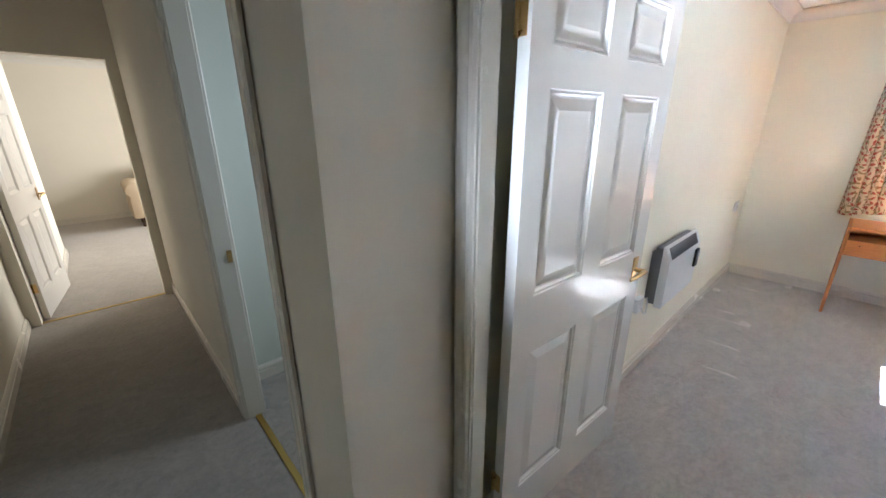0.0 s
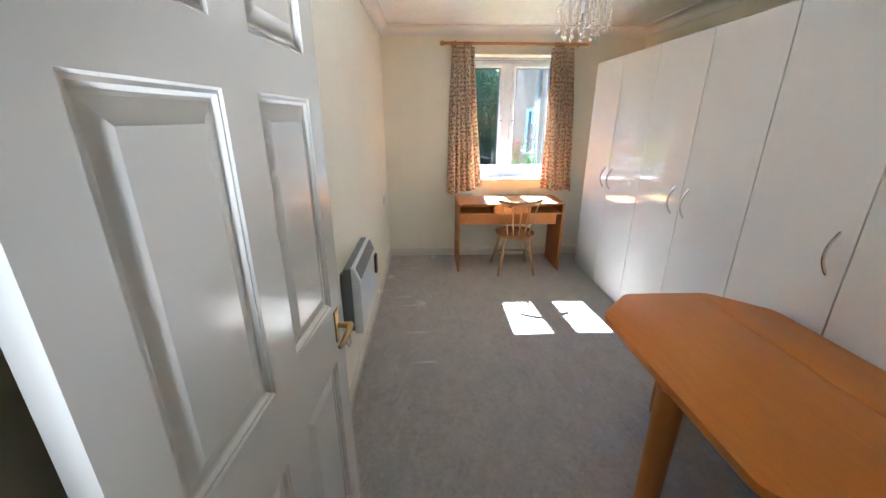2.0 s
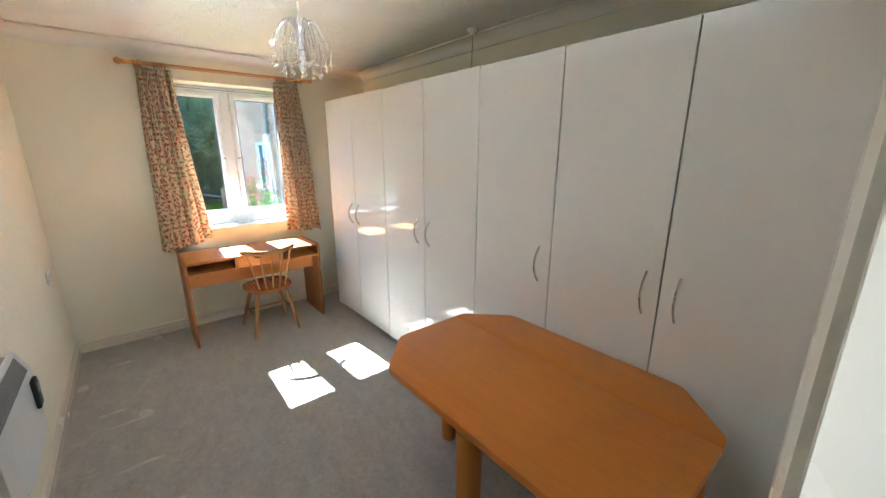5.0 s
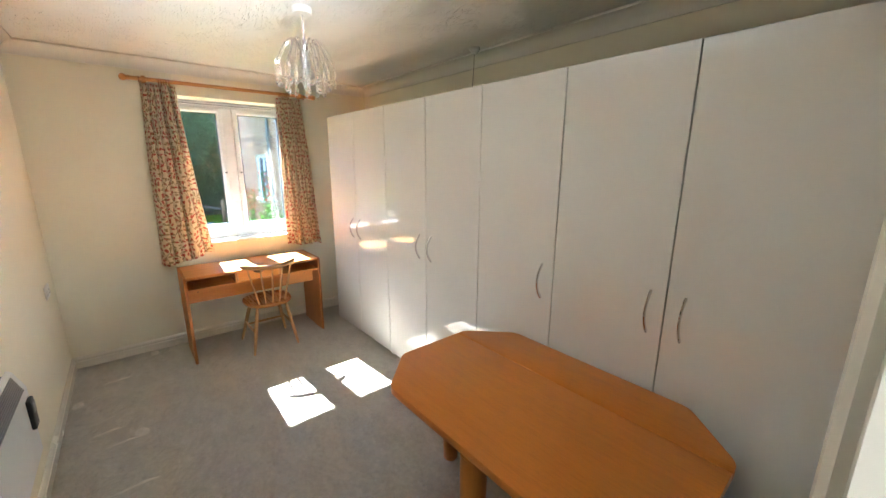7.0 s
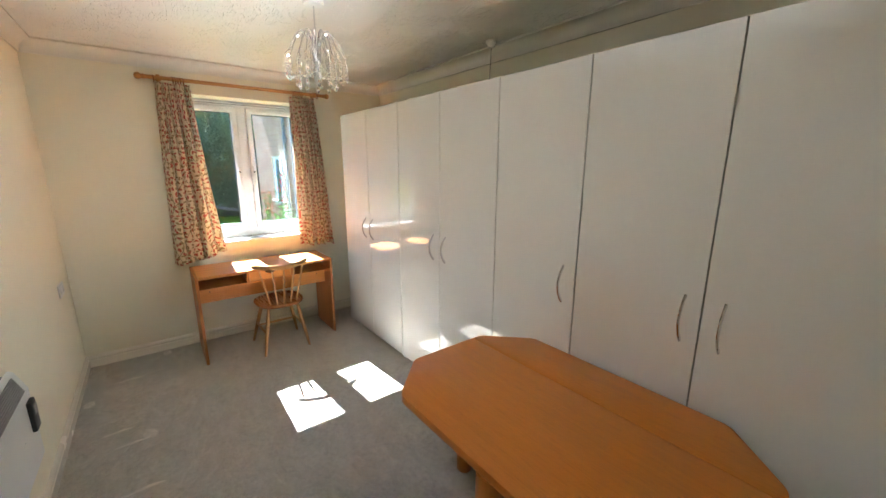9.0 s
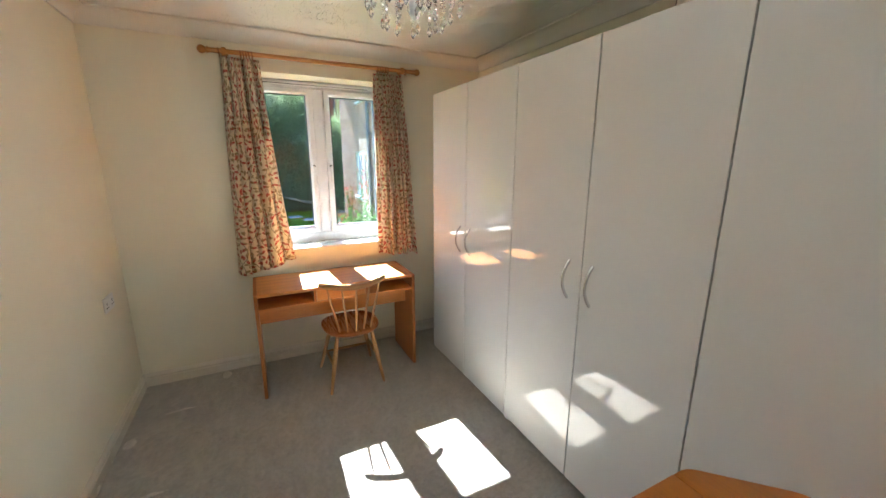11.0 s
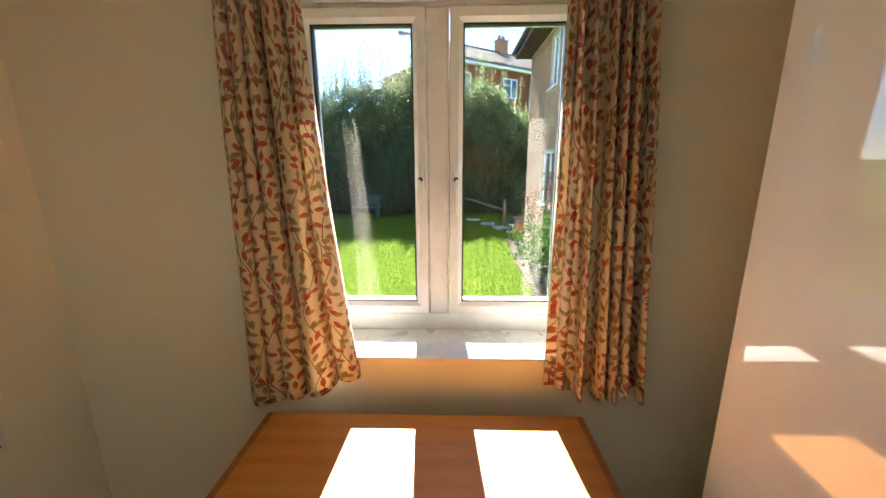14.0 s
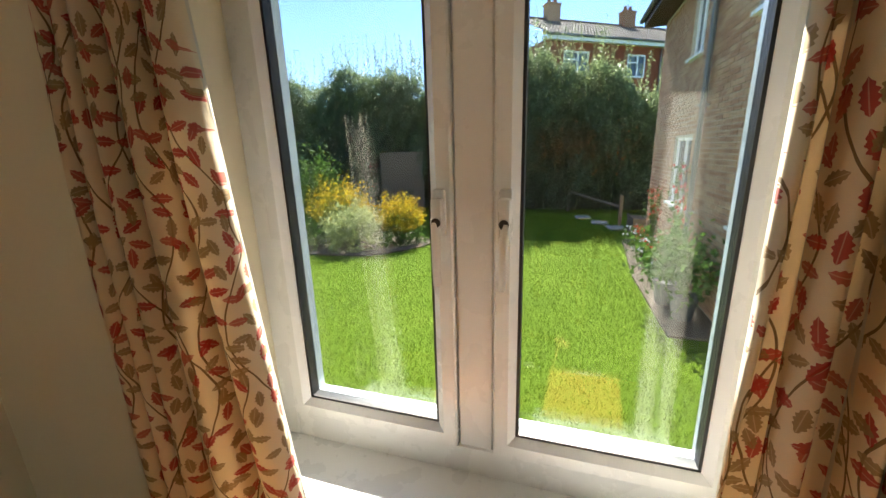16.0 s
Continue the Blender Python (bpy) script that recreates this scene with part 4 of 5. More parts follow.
def table():
    cx, cy = 2.977, -0.7975
    root = thing("dining_table", (cx, cy, 0), "orange-brown veneered table with cut corners by the wardrobes", "table")
    hx, hy, c = 0.618, 0.4025, 0.195
    joint = -0.95 - cy
    z0, z1 = 0.678, 0.71
    jb = 0.0012
    bm = B()
    prism(bm, rounded([(-hx, joint + jb), (hx, joint + jb), (hx, hy - c), (hx - c, hy), (-hx + c, hy), (-hx, hy - c)], 0.03, (0, 1)), z0, z1, 0.003)
    part("tabletop", bm, M_TEAK_X, root, "worn orange-brown veneer top")
    bm = B()
    prism(bm, rounded([(hx, joint - jb), (-hx, joint - jb), (-hx, -hy + c), (-hx + c, -hy), (hx - c, -hy), (hx, -hy + c)], 0.03, (0, 1)), z0, z1 - 0.001, 0.003)
    part("leaf", bm, M_TEAK_X, root, "joined table leaf")
    bm = B()
    box(bm, -0.50, 0.50, -0.012, 0.012, 0.62, z0)
    box(bm, -0.025, 0.0, 0.012, 0.33, 0.62, z0)
    box(bm, -0.025, 0.0, -0.30, -0.012, 0.62, z0)
    part("bearer", bm, M_TEAK_X, root, smooth=False)
    for lx, ly in ((-0.037, 0.365), (0.568, -0.065), (0.0, -0.33), (-0.568, -0.05)):
        bm = B()
        lathe(bm, [(0.034, 0), (0.039, 0.008), (0.041, 0.1), (0.044, 0.4), (0.046, 0.6), (0.046, z0 - 0.001)], 20, (lx, ly, 0))
        part("leg", bm, M_TEAK_Z, root)


table()


# ---- curtains and pole ----
def curtain(y_out, y_out_bot, y_in_top, y_in_bot, z_top, z_out, z_in, folds, sign, label, seed):
    """A pleated curtain; sign +1 hangs on the +y side. The inner edge flares and turns back to the window."""
    rnd = random.Random(seed)
    nu, nv = 150, 46
    ph = [rnd.uniform(-0.5, 0.5) for _ in range(folds + 2)]
    verts, uvs = [], []
    for j in range(nv + 1):
        v = j / nv
        for i in range(nu + 1):
            u = i / nu
            flare = v ** 1.3
            yi = y_in_top + (y_in_bot - y_in_top) * flare
            yo = y_out + (y_out_bot - y_out) * v
            k = u * folds
            kk = k + 0.22 * math.sin(k * 1.7 + ph[0] * 6) + 0.05 * math.sin(v * 5 + k)
            amp = 0.02 + 0.025 * min(1.0, v * 2.5)
            w = math.sin(2 * math.pi * kk)
            depth = amp * (abs(w) ** 0.75) * (1 if w > 0 else -1)
            swirl = 0.016 * math.cos(2 * math.pi * kk + 0.4) * (0.5 + v)
            y = yo + (yi - yo) * u + swirl
            back = max(0.0, (u - 0.68) / 0.32) ** 1.4 * (0.02 + 0.055 * flare)
            x = 6.092 - depth * 0.95 + back
            x = min(x, 6.126)
            zb = z_out + (z_in - z_out) * u ** 2 + 0.012 * math.sin(k * 3 + ph[1] * 8) * v
            z = z_top + (zb - z_top) * v
            verts.append((x, y, z))
            uvs.append((0.0, v * 1.42))
    # cloth coordinates follow the true width of the folds at mid height
    mid, run = nv * 6 // 10 * (nu + 1), 0.0
    arc = [seed * 0.37]
    for i in range(nu):
        run += math.dist(verts[mid + i], verts[mid + i + 1])
        arc.append(seed * 0.37 + run)
    uvs = [(arc[k % (nu + 1)], uv[1]) for k, uv in enumerate(uvs)]
    faces = []
    for j in range(nv):
        for i in range(nu):
            a = j * (nu + 1) + i
            faces.append((a, a + 1, a + nu + 2, a + nu + 1))
    me = bpy.data.meshes.new("curtain")
    me.from_pydata(verts, [], faces)
    uvl = me.uv_layers.new(name="cloth")
    for loop in me.loops:
        uvl.data[loop.index].uv = uvs[loop.vertex_index]
    for p in me.polygons:
        p.use_smooth = True
    me.materials.append(M_CLOTH)
    root = thing("curtain", (0, 0, 0), label, "curtain", "pair of curtains")
    ob = new("cloth", me)
    ob.parent = root
    sol = ob.modifiers.new("thickness", "SOLIDIFY")
    sol.thickness, sol.offset = 0.0022, 0
    # lining on the window side
    lin = bpy.data.meshes.new("lining")
    lin.from_pydata([(x + 0.005, y, z + 0.012 * (k // (nu + 1) > nv - 2)) for k, (x, y, z) in enumerate(verts)], [], faces)
    for p in lin.polygons:
        p.use_smooth = True
    lin.materials.append(M_LINING)
    back_cloth = new("lining", lin)
    back_cloth.parent = root
    tagged(back_cloth, "plain off-white lining")
    sol = back_cloth.modifiers.new("thickness", "SOLIDIFY")
    sol.thickness, sol.offset = 0.0015, 0
    # gathered heading tape
    bm = B()
    n = 60
    pts = []
    for i in range(n + 1):
        u = i / n
        k = u * folds * 2.0
        pts.append((6.128 - 0.004 * math.sin(2 * math.pi * k), y_out + (y_in_top - y_out) * u, z_top - 0.035))
    tube(bm, pts, 0.004, 6, 3.0)
    part("heading_tape", bm, M_PLASTIC, root)
    return root


curtain(0.125, 0.165, -0.105, -0.225, 2.205, 0.752, 0.842, 5, 1, "cream curtain printed with red and olive leaves, drawn open", 1)
curtain(-1.10, -1.205, -0.885, -0.90, 2.205, 0.780, 0.785, 6, -1, "cream leaf-print curtain bunched open beside the wardrobes", 2)


def curtain_pole():
    root = thing("curtain_pole", (6.082, -0.5, 2.236), "varnished pine curtain pole with ball finials", "curtain pole")
    bm = B()
    rod(bm, (0, -0.70, 0), (0, 0.70, 0), 0.0145, seg=20)
    part("pole", bm, M_POLE, root)
    for s in (-1, 1):
        prof = [(0.016, 0), (0.019, 0.003), (0.019, 0.010), (0.013, 0.014), (0.018, 0.021), (0.0245, 0.032), (0.025, 0.040), (0.021, 0.052), (0.011, 0.061), (0.002, 0.063)]
        bm = B()
        lathe(bm, [(r, s * h) for r, h in prof], 18, (0, s * 0.69, 0), "Y")
        part("finial", bm, M_POLE, root, "turned ball finial")
        bm = B()
        lathe(bm, [(0.022, -0.013), (0.024, -0.010), (0.024, 0.010), (0.022, 0.013)], 18, (0, s * 0.605, 0), "Y")
        tube(bm, [(0.0, s * 0.605, 0), (0.035, s * 0.605, 0), (0.063, s * 0.605, 0)], [0.013, 0.013, 0.022], 12)
        part("bracket", bm, M_POLE, root)
    for y in (0.135, 0.012, -0.004, -0.02, -0.036, -0.055, -0.905, -0.925, -0.945, -0.965, -0.985, -1.13):
        bm = B()
        c = Vector((0, y + 0.5, -0.006))
        pts = [c + Vector((0.0215 * math.cos(2 * math.pi * k / 18), 0.003 * math.sin(2 * math.pi * k / 18), 0.0215 * math.sin(2 * math.pi * k / 18))) for k in range(19)]
        tube(bm, pts, 0.0042, 6, 1.0, (0, 1, 0))
        r = part("ring", bm, M_ELM, root, "wooden curtain ring")
        bm = B()
        rod(bm, c + Vector((0, 0, -0.024)), c + Vector((0, 0, -0.036)), 0.0018, seg=6)
        part("eyelet", bm, M_BRASS, r)


curtain_pole()


# ---- pendant lamp and pull switch ----
def chandelier():
    rnd = random.Random(5)
    root = thing("chandelier", (4.35, -0.508, CEIL_Z), "chrome chandelier with hanging clear crystal strands", "chandelier")
    bm = B()
    lathe(bm, [(0.03, -0.034), (0.047, -0.030), (0.05, -0.02), (0.05, 0.0)], 24)
    part("ceiling_rose", bm, M_PLASTIC, root, "white plastic ceiling rose")
    bm = B()
    rod(bm, (0, 0, -0.034), (0, 0, -0.19), 0.004, seg=8)
    part("stem", bm, M_CHROME, root)
    bm = B()
    lathe(bm, [(0.008, -0.30), (0.022, -0.295), (0.024, -0.225), (0.016, -0.205), (0.010, -0.19)], 16)
    part("lamp_holder", bm, M_CHROME, root)
    bm = B()
    lathe(bm, [(0.004, -0.405), (0.016, -0.395), (0.019, -0.36), (0.014, -0.31), (0.013, -0.296)], 14)
    part("candle_bulb", bm, M_PLASTIC, root, "unlit white candle bulb")
    for ring, (rad, count, drop, rise) in enumerate(((0.15, 14, 0.085, 0.06), (0.095, 10, 0.115, 0.065), (0.045, 6, 0.07, 0.0))):
        for k in range(count):
            a = 2 * math.pi * (k + 0.5 * ring) / count
            d = Vector((math.cos(a), math.sin(a), 0))
            bm = B()
            pts = []
            for q in range(9):
                s = q / 8
                pts.append(d * (0.018 + (rad - 0.018) * s) + Vector((0, 0, -0.215 + rise * math.sin(math.pi * min(1, s * 1.15)) - 0.05 * s ** 3)))
            tube(bm, pts, 0.0024, 6)
            arm = part("arm", bm, M_CHROME, root, "thin curved chrome arm")
            tip = pts[-1]
            bm = B()
            z, n = 0.0, 0
            length = drop + rnd.uniform(-0.012, 0.012)
            while z < length:
                r = 0.0062
                c = tip + Vector((0, 0, -z - r))
                bmesh.ops.create_icosphere(bm, subdivisions=1, radius=r, matrix=Matrix.Translation(c) @ Matrix.Rotation(rnd.random() * 3, 4, "Z"))
                z += 2 * r + 0.0022
            c = tip + Vector((0, 0, -z))
            lathe(bm, [(0.0015, -0.036), (0.0085, -0.024), (0.0105, -0.016), (0.005, -0.004), (0.001, 0.0)], 6, c)
            strand = part("crystal_strand", bm, M_CRYSTAL, arm, "clear faceted beads ending in a drop", smooth=False)
            tagged(strand, kind="stuff")


chandelier()


def pull_switch():
    root = thing("pull_switch", (4.27, -1.69, CEIL_Z), "white ceiling pull switch with a thin cord", "pull switch")
    bm = B()
    lathe(bm, [(0.012, -0.045), (0.022, -0.042), (0.028, -0.026), (0.038, -0.018), (0.040, 0.0)], 20)
    part("body", bm, M_PLASTIC, root)
    bm = B()
    tube(bm, [(0.0, 0.0, -0.044), (0.0, 0.002, -0.12), (0.014, -0.004, -0.22), (0.034, -0.01, -0.31), (0.06, -0.016, -0.389)], 0.002, 6)
    part("cord", bm, M_FENCE, root, "thin brown cord")


pull_switch()


# ---- marks on the carpet ----
def carpet_dent(x, y, rx, ry, turn):
    bm = B()
    n, pts = 20, []
    for k in range(n):
        a = 2 * math.pi * k / n
        pts.append((rx * math.cos(a), ry * math.sin(a)))
    lo = [bm.verts.new((a, b, 0.0002)) for a, b in pts]
    mid = [bm.verts.new((a * 0.93, b * 0.93, 0.004)) for a, b in pts]
    for i in range(n):
        bm.faces.new((lo[i], lo[(i + 1) % n], mid[(i + 1) % n], mid[i]))
    bm.faces.new(mid)
    ob = single("carpet_mark", bm, M_PATCH, "pale flattened oval mark in the carpet", "carpet mark", "furniture marks in the carpet")
    ob.matrix_world = pose(x, y, 0, 0, 0, turn)


for x, y, rx, ry, turn in ((5.49, 0.783, 0.045, 0.03, 0), (4.90, 0.46, 0.05, 0.035, 20), (6.06, 0.333, 0.05, 0.03, 0)):
    carpet_dent(x, y, rx, ry, turn)
# raised creases, their pale colour standing in for light along the ridge
for x, y, l in ((5.72, 0.58, 0.17), (5.03, 0.62, 0.14), (4.86, 0.55, 0.15), (4.42, 0.5, 0.19), (4.05, 0.44, 0.2)):
    bm = B()
    tube(bm, [(0, -l / 2, 0.001), (0.004, -l / 5, 0.003), (-0.004, l / 6, 0.003), (0, l / 2, 0.001)], [0.004, 0.012, 0.010, 0.004], 6, 0.35)
    ob = single("carpet_ridge", bm, M_PATCH, "short raised crease in the carpet, coloured pale for caught light", "carpet mark", "furniture marks in the carpet")
    ob.matrix_world = pose(x, y, 0)

# ---- sofa in the living room ----
def sofa():
    root = thing("sofa", (2.35, 7.72, 0), "cream upholstered sofa with a rolled arm", "sofa")
    bm = B()
    # rolled arm, facing the hall
    out = [(-0.62, 0.14), (-0.44, 0.14), (-0.44, 0.50)] + [(-0.53 + 0.125 * math.cos(radians(a)), 0.56 + 0.115 * math.sin(radians(a))) for a in range(-20, 250, 18)] + [(-0.62, 0.42)]
    prism(bm, out, -0.38, 0.45, 0.015, axis="y")
    part("arm", bm, M_SOFA, root)
    bm = B()
    box(bm, -0.44, 1.0, -0.38, 0.5, 0.14, 0.44, 0.03, 2)
    part("base", bm, M_SOFA, root)
    bm = B()
    box(bm, -0.44, 1.0, 0.3, 0.55, 0.44, 0.85, 0.05, 3)
    part("backrest", bm, M_SOFA, root)
    for x, y in ((-0.52, -0.3), (-0.52, 0.4), (0.9, -0.3), (0.9, 0.4)):
        bm = B()
        lathe(bm, [(0.018, 0), (0.022, 0.01), (0.014, 0.04), (0.03, 0.09), (0.034, 0.139)], 12, (x, y, 0))
        part("leg", bm, M_DARKWOOD, root, "dark turned sofa leg")


sofa()

# ---- garden ----
bm = B()
bmesh.ops.create_grid(bm, x_segments=2, y_segments=2, size=900, matrix=Matrix.Translation((0, 0, FLOOR_Z)))
built("ground", bm, M_LAWN, "mown sunny lawn reaching the hedge", "lawn")
GZ = FLOOR_Z


def leaf_mesh(name, centres, sizes, rng, droop=0.0, aspect=0.55, facing=None):
    """Many small folded leaves at the given points, in one mesh."""
    n = len(centres)
    d = rng.normal(size=(n, 3))
    d[:, 2] = d[:, 2] * 0.7 - droop
    d /= np.linalg.norm(d, axis=1)[:, None]
    s = np.cross(d, rng.normal(size=(n, 3)))
    s /= np.linalg.norm(s, axis=1)[:, None] + 1e-9
    up = np.cross(d, s)
    L = sizes[:, None]
    tip, base = centres + d * L, centres - d * L * 0.3
    a = centres + s * L * aspect + up * L * 0.15
    b = centres - s * L * aspect + up * L * 0.15
    verts = np.stack([base, a, tip, b], 1).reshape(-1, 3)
    idx = np.arange(n)[:, None] * 4
    faces = np.concatenate([np.hstack([idx, idx + 1, idx + 2]), np.hstack([idx, idx + 2, idx + 3])])
    me = bpy.data.meshes.new(name)
    me.from_pydata(verts.tolist(), [], faces.tolist())
    return me


def leaves_part(name, centres, size, material, parent, seed, label="", droop=0.0, aspect=0.55):
    rng = np.random.default_rng(seed)
    centres = np.asarray(centres)
    me = leaf_mesh(name, centres, size * rng.uniform(0.6, 1.3, len(centres)), rng, droop, aspect)
    me.materials.append(material)
    ob = new(name, me)
    ob.parent = parent
    tagged(ob, label, kind="stuff")
    return ob


def height_of_hedge(y):
    return 4.55 + 0.35 * math.sin(y * 0.9 + 1) + 0.25 * math.sin(y * 2.3) + 0.5 * max(0, (y - 6) / 5) - 0.9 * max(0.0, (-2.2 - y) / 1.6)


def hedge():
    rng = np.random.default_rng(11)
    root = thing("hedge", (21.2, 4, GZ), "tall dark evergreen hedge along the garden end, tips coloured pale for sunlight", "hedge")
    bm = B()
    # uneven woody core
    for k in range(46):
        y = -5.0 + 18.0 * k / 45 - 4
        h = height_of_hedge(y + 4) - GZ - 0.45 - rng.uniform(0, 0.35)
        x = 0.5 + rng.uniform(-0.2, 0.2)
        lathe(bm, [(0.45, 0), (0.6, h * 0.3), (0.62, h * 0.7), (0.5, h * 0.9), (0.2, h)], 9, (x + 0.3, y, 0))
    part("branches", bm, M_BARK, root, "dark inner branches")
    n = 80000
    y = rng.uniform(-5.2, 13.0, n)
    top = np.array([height_of_hedge(q) for q in y])
    f = rng.random(n) ** 0.7
    z = GZ + (top - GZ) * f
    lump = 0.28 * np.sin(y * 2.1 + z * 1.3) + 0.22 * np.sin(y * 4.3 - z * 2.7) + 0.15 * np.sin(y * 9.1 + z * 6.3)
    x = -0.45 + lump + 0.75 * np.clip((f - 0.82) / 0.18, 0, 1) ** 2 - 0.25 * np.sin(np.pi * f) + rng.exponential(0.16, n)
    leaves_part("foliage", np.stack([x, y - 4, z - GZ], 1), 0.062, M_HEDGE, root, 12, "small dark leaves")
    # top growth and upright shoots; sunlight is put in as paler leaf colour
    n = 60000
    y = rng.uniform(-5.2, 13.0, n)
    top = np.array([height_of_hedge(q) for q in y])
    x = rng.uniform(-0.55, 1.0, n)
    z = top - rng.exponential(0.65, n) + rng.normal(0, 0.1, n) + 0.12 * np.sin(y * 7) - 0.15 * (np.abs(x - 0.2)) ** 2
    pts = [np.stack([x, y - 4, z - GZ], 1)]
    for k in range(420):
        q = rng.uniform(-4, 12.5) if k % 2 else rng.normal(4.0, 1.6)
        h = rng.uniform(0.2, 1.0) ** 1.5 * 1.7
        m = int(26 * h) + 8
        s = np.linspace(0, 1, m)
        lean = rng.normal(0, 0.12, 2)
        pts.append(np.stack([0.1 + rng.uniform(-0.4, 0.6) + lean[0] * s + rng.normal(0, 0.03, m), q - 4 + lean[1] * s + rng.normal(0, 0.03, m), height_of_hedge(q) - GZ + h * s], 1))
    leaves_part("shoots", np.concatenate(pts), 0.05, M_PALE, root, 13, "upright shoots and top leaves, coloured pale for sunlight")
    n = 900
    y = rng.normal(-0.6, 1.0, n)
    leaves_part("rusty_leaves", np.stack([np.full(n, -0.78) + rng.normal(0, 0.12, n), y - 4 - 0.4, rng.normal(2.3, 0.45, n)], 1), 0.06, M_RUST, root, 14, "few rust-coloured leaves")


hedge()


def shrub(at, radius, height, coat, under, label, seed, n=2600, size=0.045):
    rng = np.random.default_rng(seed)
    root = thing("shrub", at, label, "shrub", "border shrubs")
    bm = B()
    for k in range(9):
        a = 2 * math.pi * k / 9
        tube(bm, [(0.05 * math.cos(a), 0.05 * math.sin(a), 0), (0.3 * radius * math.cos(a), 0.3 * radius * math.sin(a), height * 0.4), (0.6 * radius * math.cos(a + 0.3), 0.6 * radius * math.sin(a + 0.3), height * 0.75)], [0.02, 0.013, 0.006], 5)
    part("stems", bm, M_BARK, root)

    def dome(m, lo, hi):
        v = rng.normal(size=(m, 3))
        v /= np.linalg.norm(v, axis=1)[:, None]
        v[:, 2] = np.abs(v[:, 2]) * (hi - lo) + lo
        r = rng.uniform(0.72, 1.02, m) * (1 + 0.14 * np.sin(v[:, 0] * 7 + v[:, 1] * 5) + 0.1 * np.sin(v[:, 1] * 11 + v[:, 2] * 9))
        return np.stack([v[:, 0] * radius * r, v[:, 1] * radius * r, np.clip(v[:, 2], 0.02, 1) * height * r], 1)
    leaves_part("lower_leaves", dome(n, 0.0, 0.85), size, under, root, seed + 1)
    leaves_part("top_leaves", dome(n, 0.45, 1.0), size, coat, root, seed + 2)


shrub((14.9, 5.35, GZ), 0.85, 1.62, M_YELLOW, M_GREEN, "golden-leaved evergreen shrub in the sun", 21)
shrub((14.7, 3.45, GZ), 0.62, 1.22, M_YELLOW, M_GREEN, "golden-leaved round shrub beside the lawn", 24)
shrub((14.0, 4.45, GZ), 0.72, 1.08, M_CREAM, M_CREAM, "cream-variegated rounded shrub at the lawn edge", 27)
shrub((16.2, 6.9, GZ), 0.75, 2.5, M_GREEN, M_GREEN, "tall loose green shrub behind the golden ones", 30, 900, 0.075)
shrub((13.6, 6.0, GZ), 0.7, 0.8, M_GREEN, M_CREAM, "low straggling border plant", 33, 1100)

bm = B()
out = []
for k in range(28):
    a = 2 * math.pi * k / 28
    r = 1 + 0.08 * math.sin(3 * a + 1) + 0.04 * math.sin(7 * a)
    out.append((14.9 + 2.0 * r * math.cos(a), 5.6 + 2.75 * r * math.sin(a)))
prism(bm, out, GZ - 0.02, GZ + 0.03)
built("flower_bed", bm, M_SOIL, "dry soil bed under the border shrubs", "flower bed")
bm = B()
prism(bm, [(10.6, -2.646), (10.6, -2.0), (13.0, -1.95), (16.0, -2.15), (16.5, -2.646)], GZ - 0.02, GZ + 0.03)
built("flower_bed_2", bm, M_SOIL, "narrow soil bed along the brick wing", "flower bed")


def flower_clump(at, radius, height, petals, label, seed, n=260, m=70):
    rng = np.random.default_rng(seed)
    root = thing("flowering_plant", at, label, "plant", "plants along the brick wall")
    bm = B()
    for k in range(7):
        a = 2 * math.pi * k / 7 + seed
        tube(bm, [(0, 0, 0), (0.4 * radius * math.cos(a), 0.4 * radius * math.sin(a), height * 0.6), (0.7 * radius * math.cos(a), 0.7 * radius * math.sin(a), height)], [0.008, 0.006, 0.003], 5)
    part("stems", bm, M_GREEN, root)

    def cloud(q, lo):
        v = rng.normal(size=(q, 3)) * 0.42
        return np.stack([v[:, 0] * radius * 1.2, v[:, 1] * radius * 1.2, np.clip(height * (lo + (1 - lo) * rng.random(q)) + v[:, 2] * 0.06, 0.01, None)], 1)
    leaves_part("leaves", cloud(n, 0.05), 0.05, M_GREEN, root, seed + 1)
    leaves_part("flowers", cloud(m, 0.55), 0.035, petals, root, seed + 2, aspect=0.9)


for i, (x, y, r, h, mat_, lab) in enumerate((
        (15.6, -2.42, 0.24, 0.45, M_WHITE, "white flowering plant by the brick wall"),
        (14.7, -2.4, 0.24, 0.6, M_RED, "red flowering plant by the brick wall"),
        (14.0, -2.35, 0.28, 0.5, M_WHITE, "white flowering plant in the narrow bed"),
        (13.2, -2.38, 0.24, 0.6, M_RED, "red geranium-like plant in the narrow bed"),
        (12.6, -2.36, 0.28, 0.55, M_WHITE, "pale flowering plant below the drainpipe"),
        (14.45, -2.5, 0.16, 1.5, M_RED, "tall red climbing flowers against the bricks"),
        (12.75, -2.5, 0.15, 2.0, M_RED, "red hanging flowers beside the wall window"))):
    flower_clump((x, y, GZ + 0.025), r, h, mat_, lab, 40 + 3 * i)


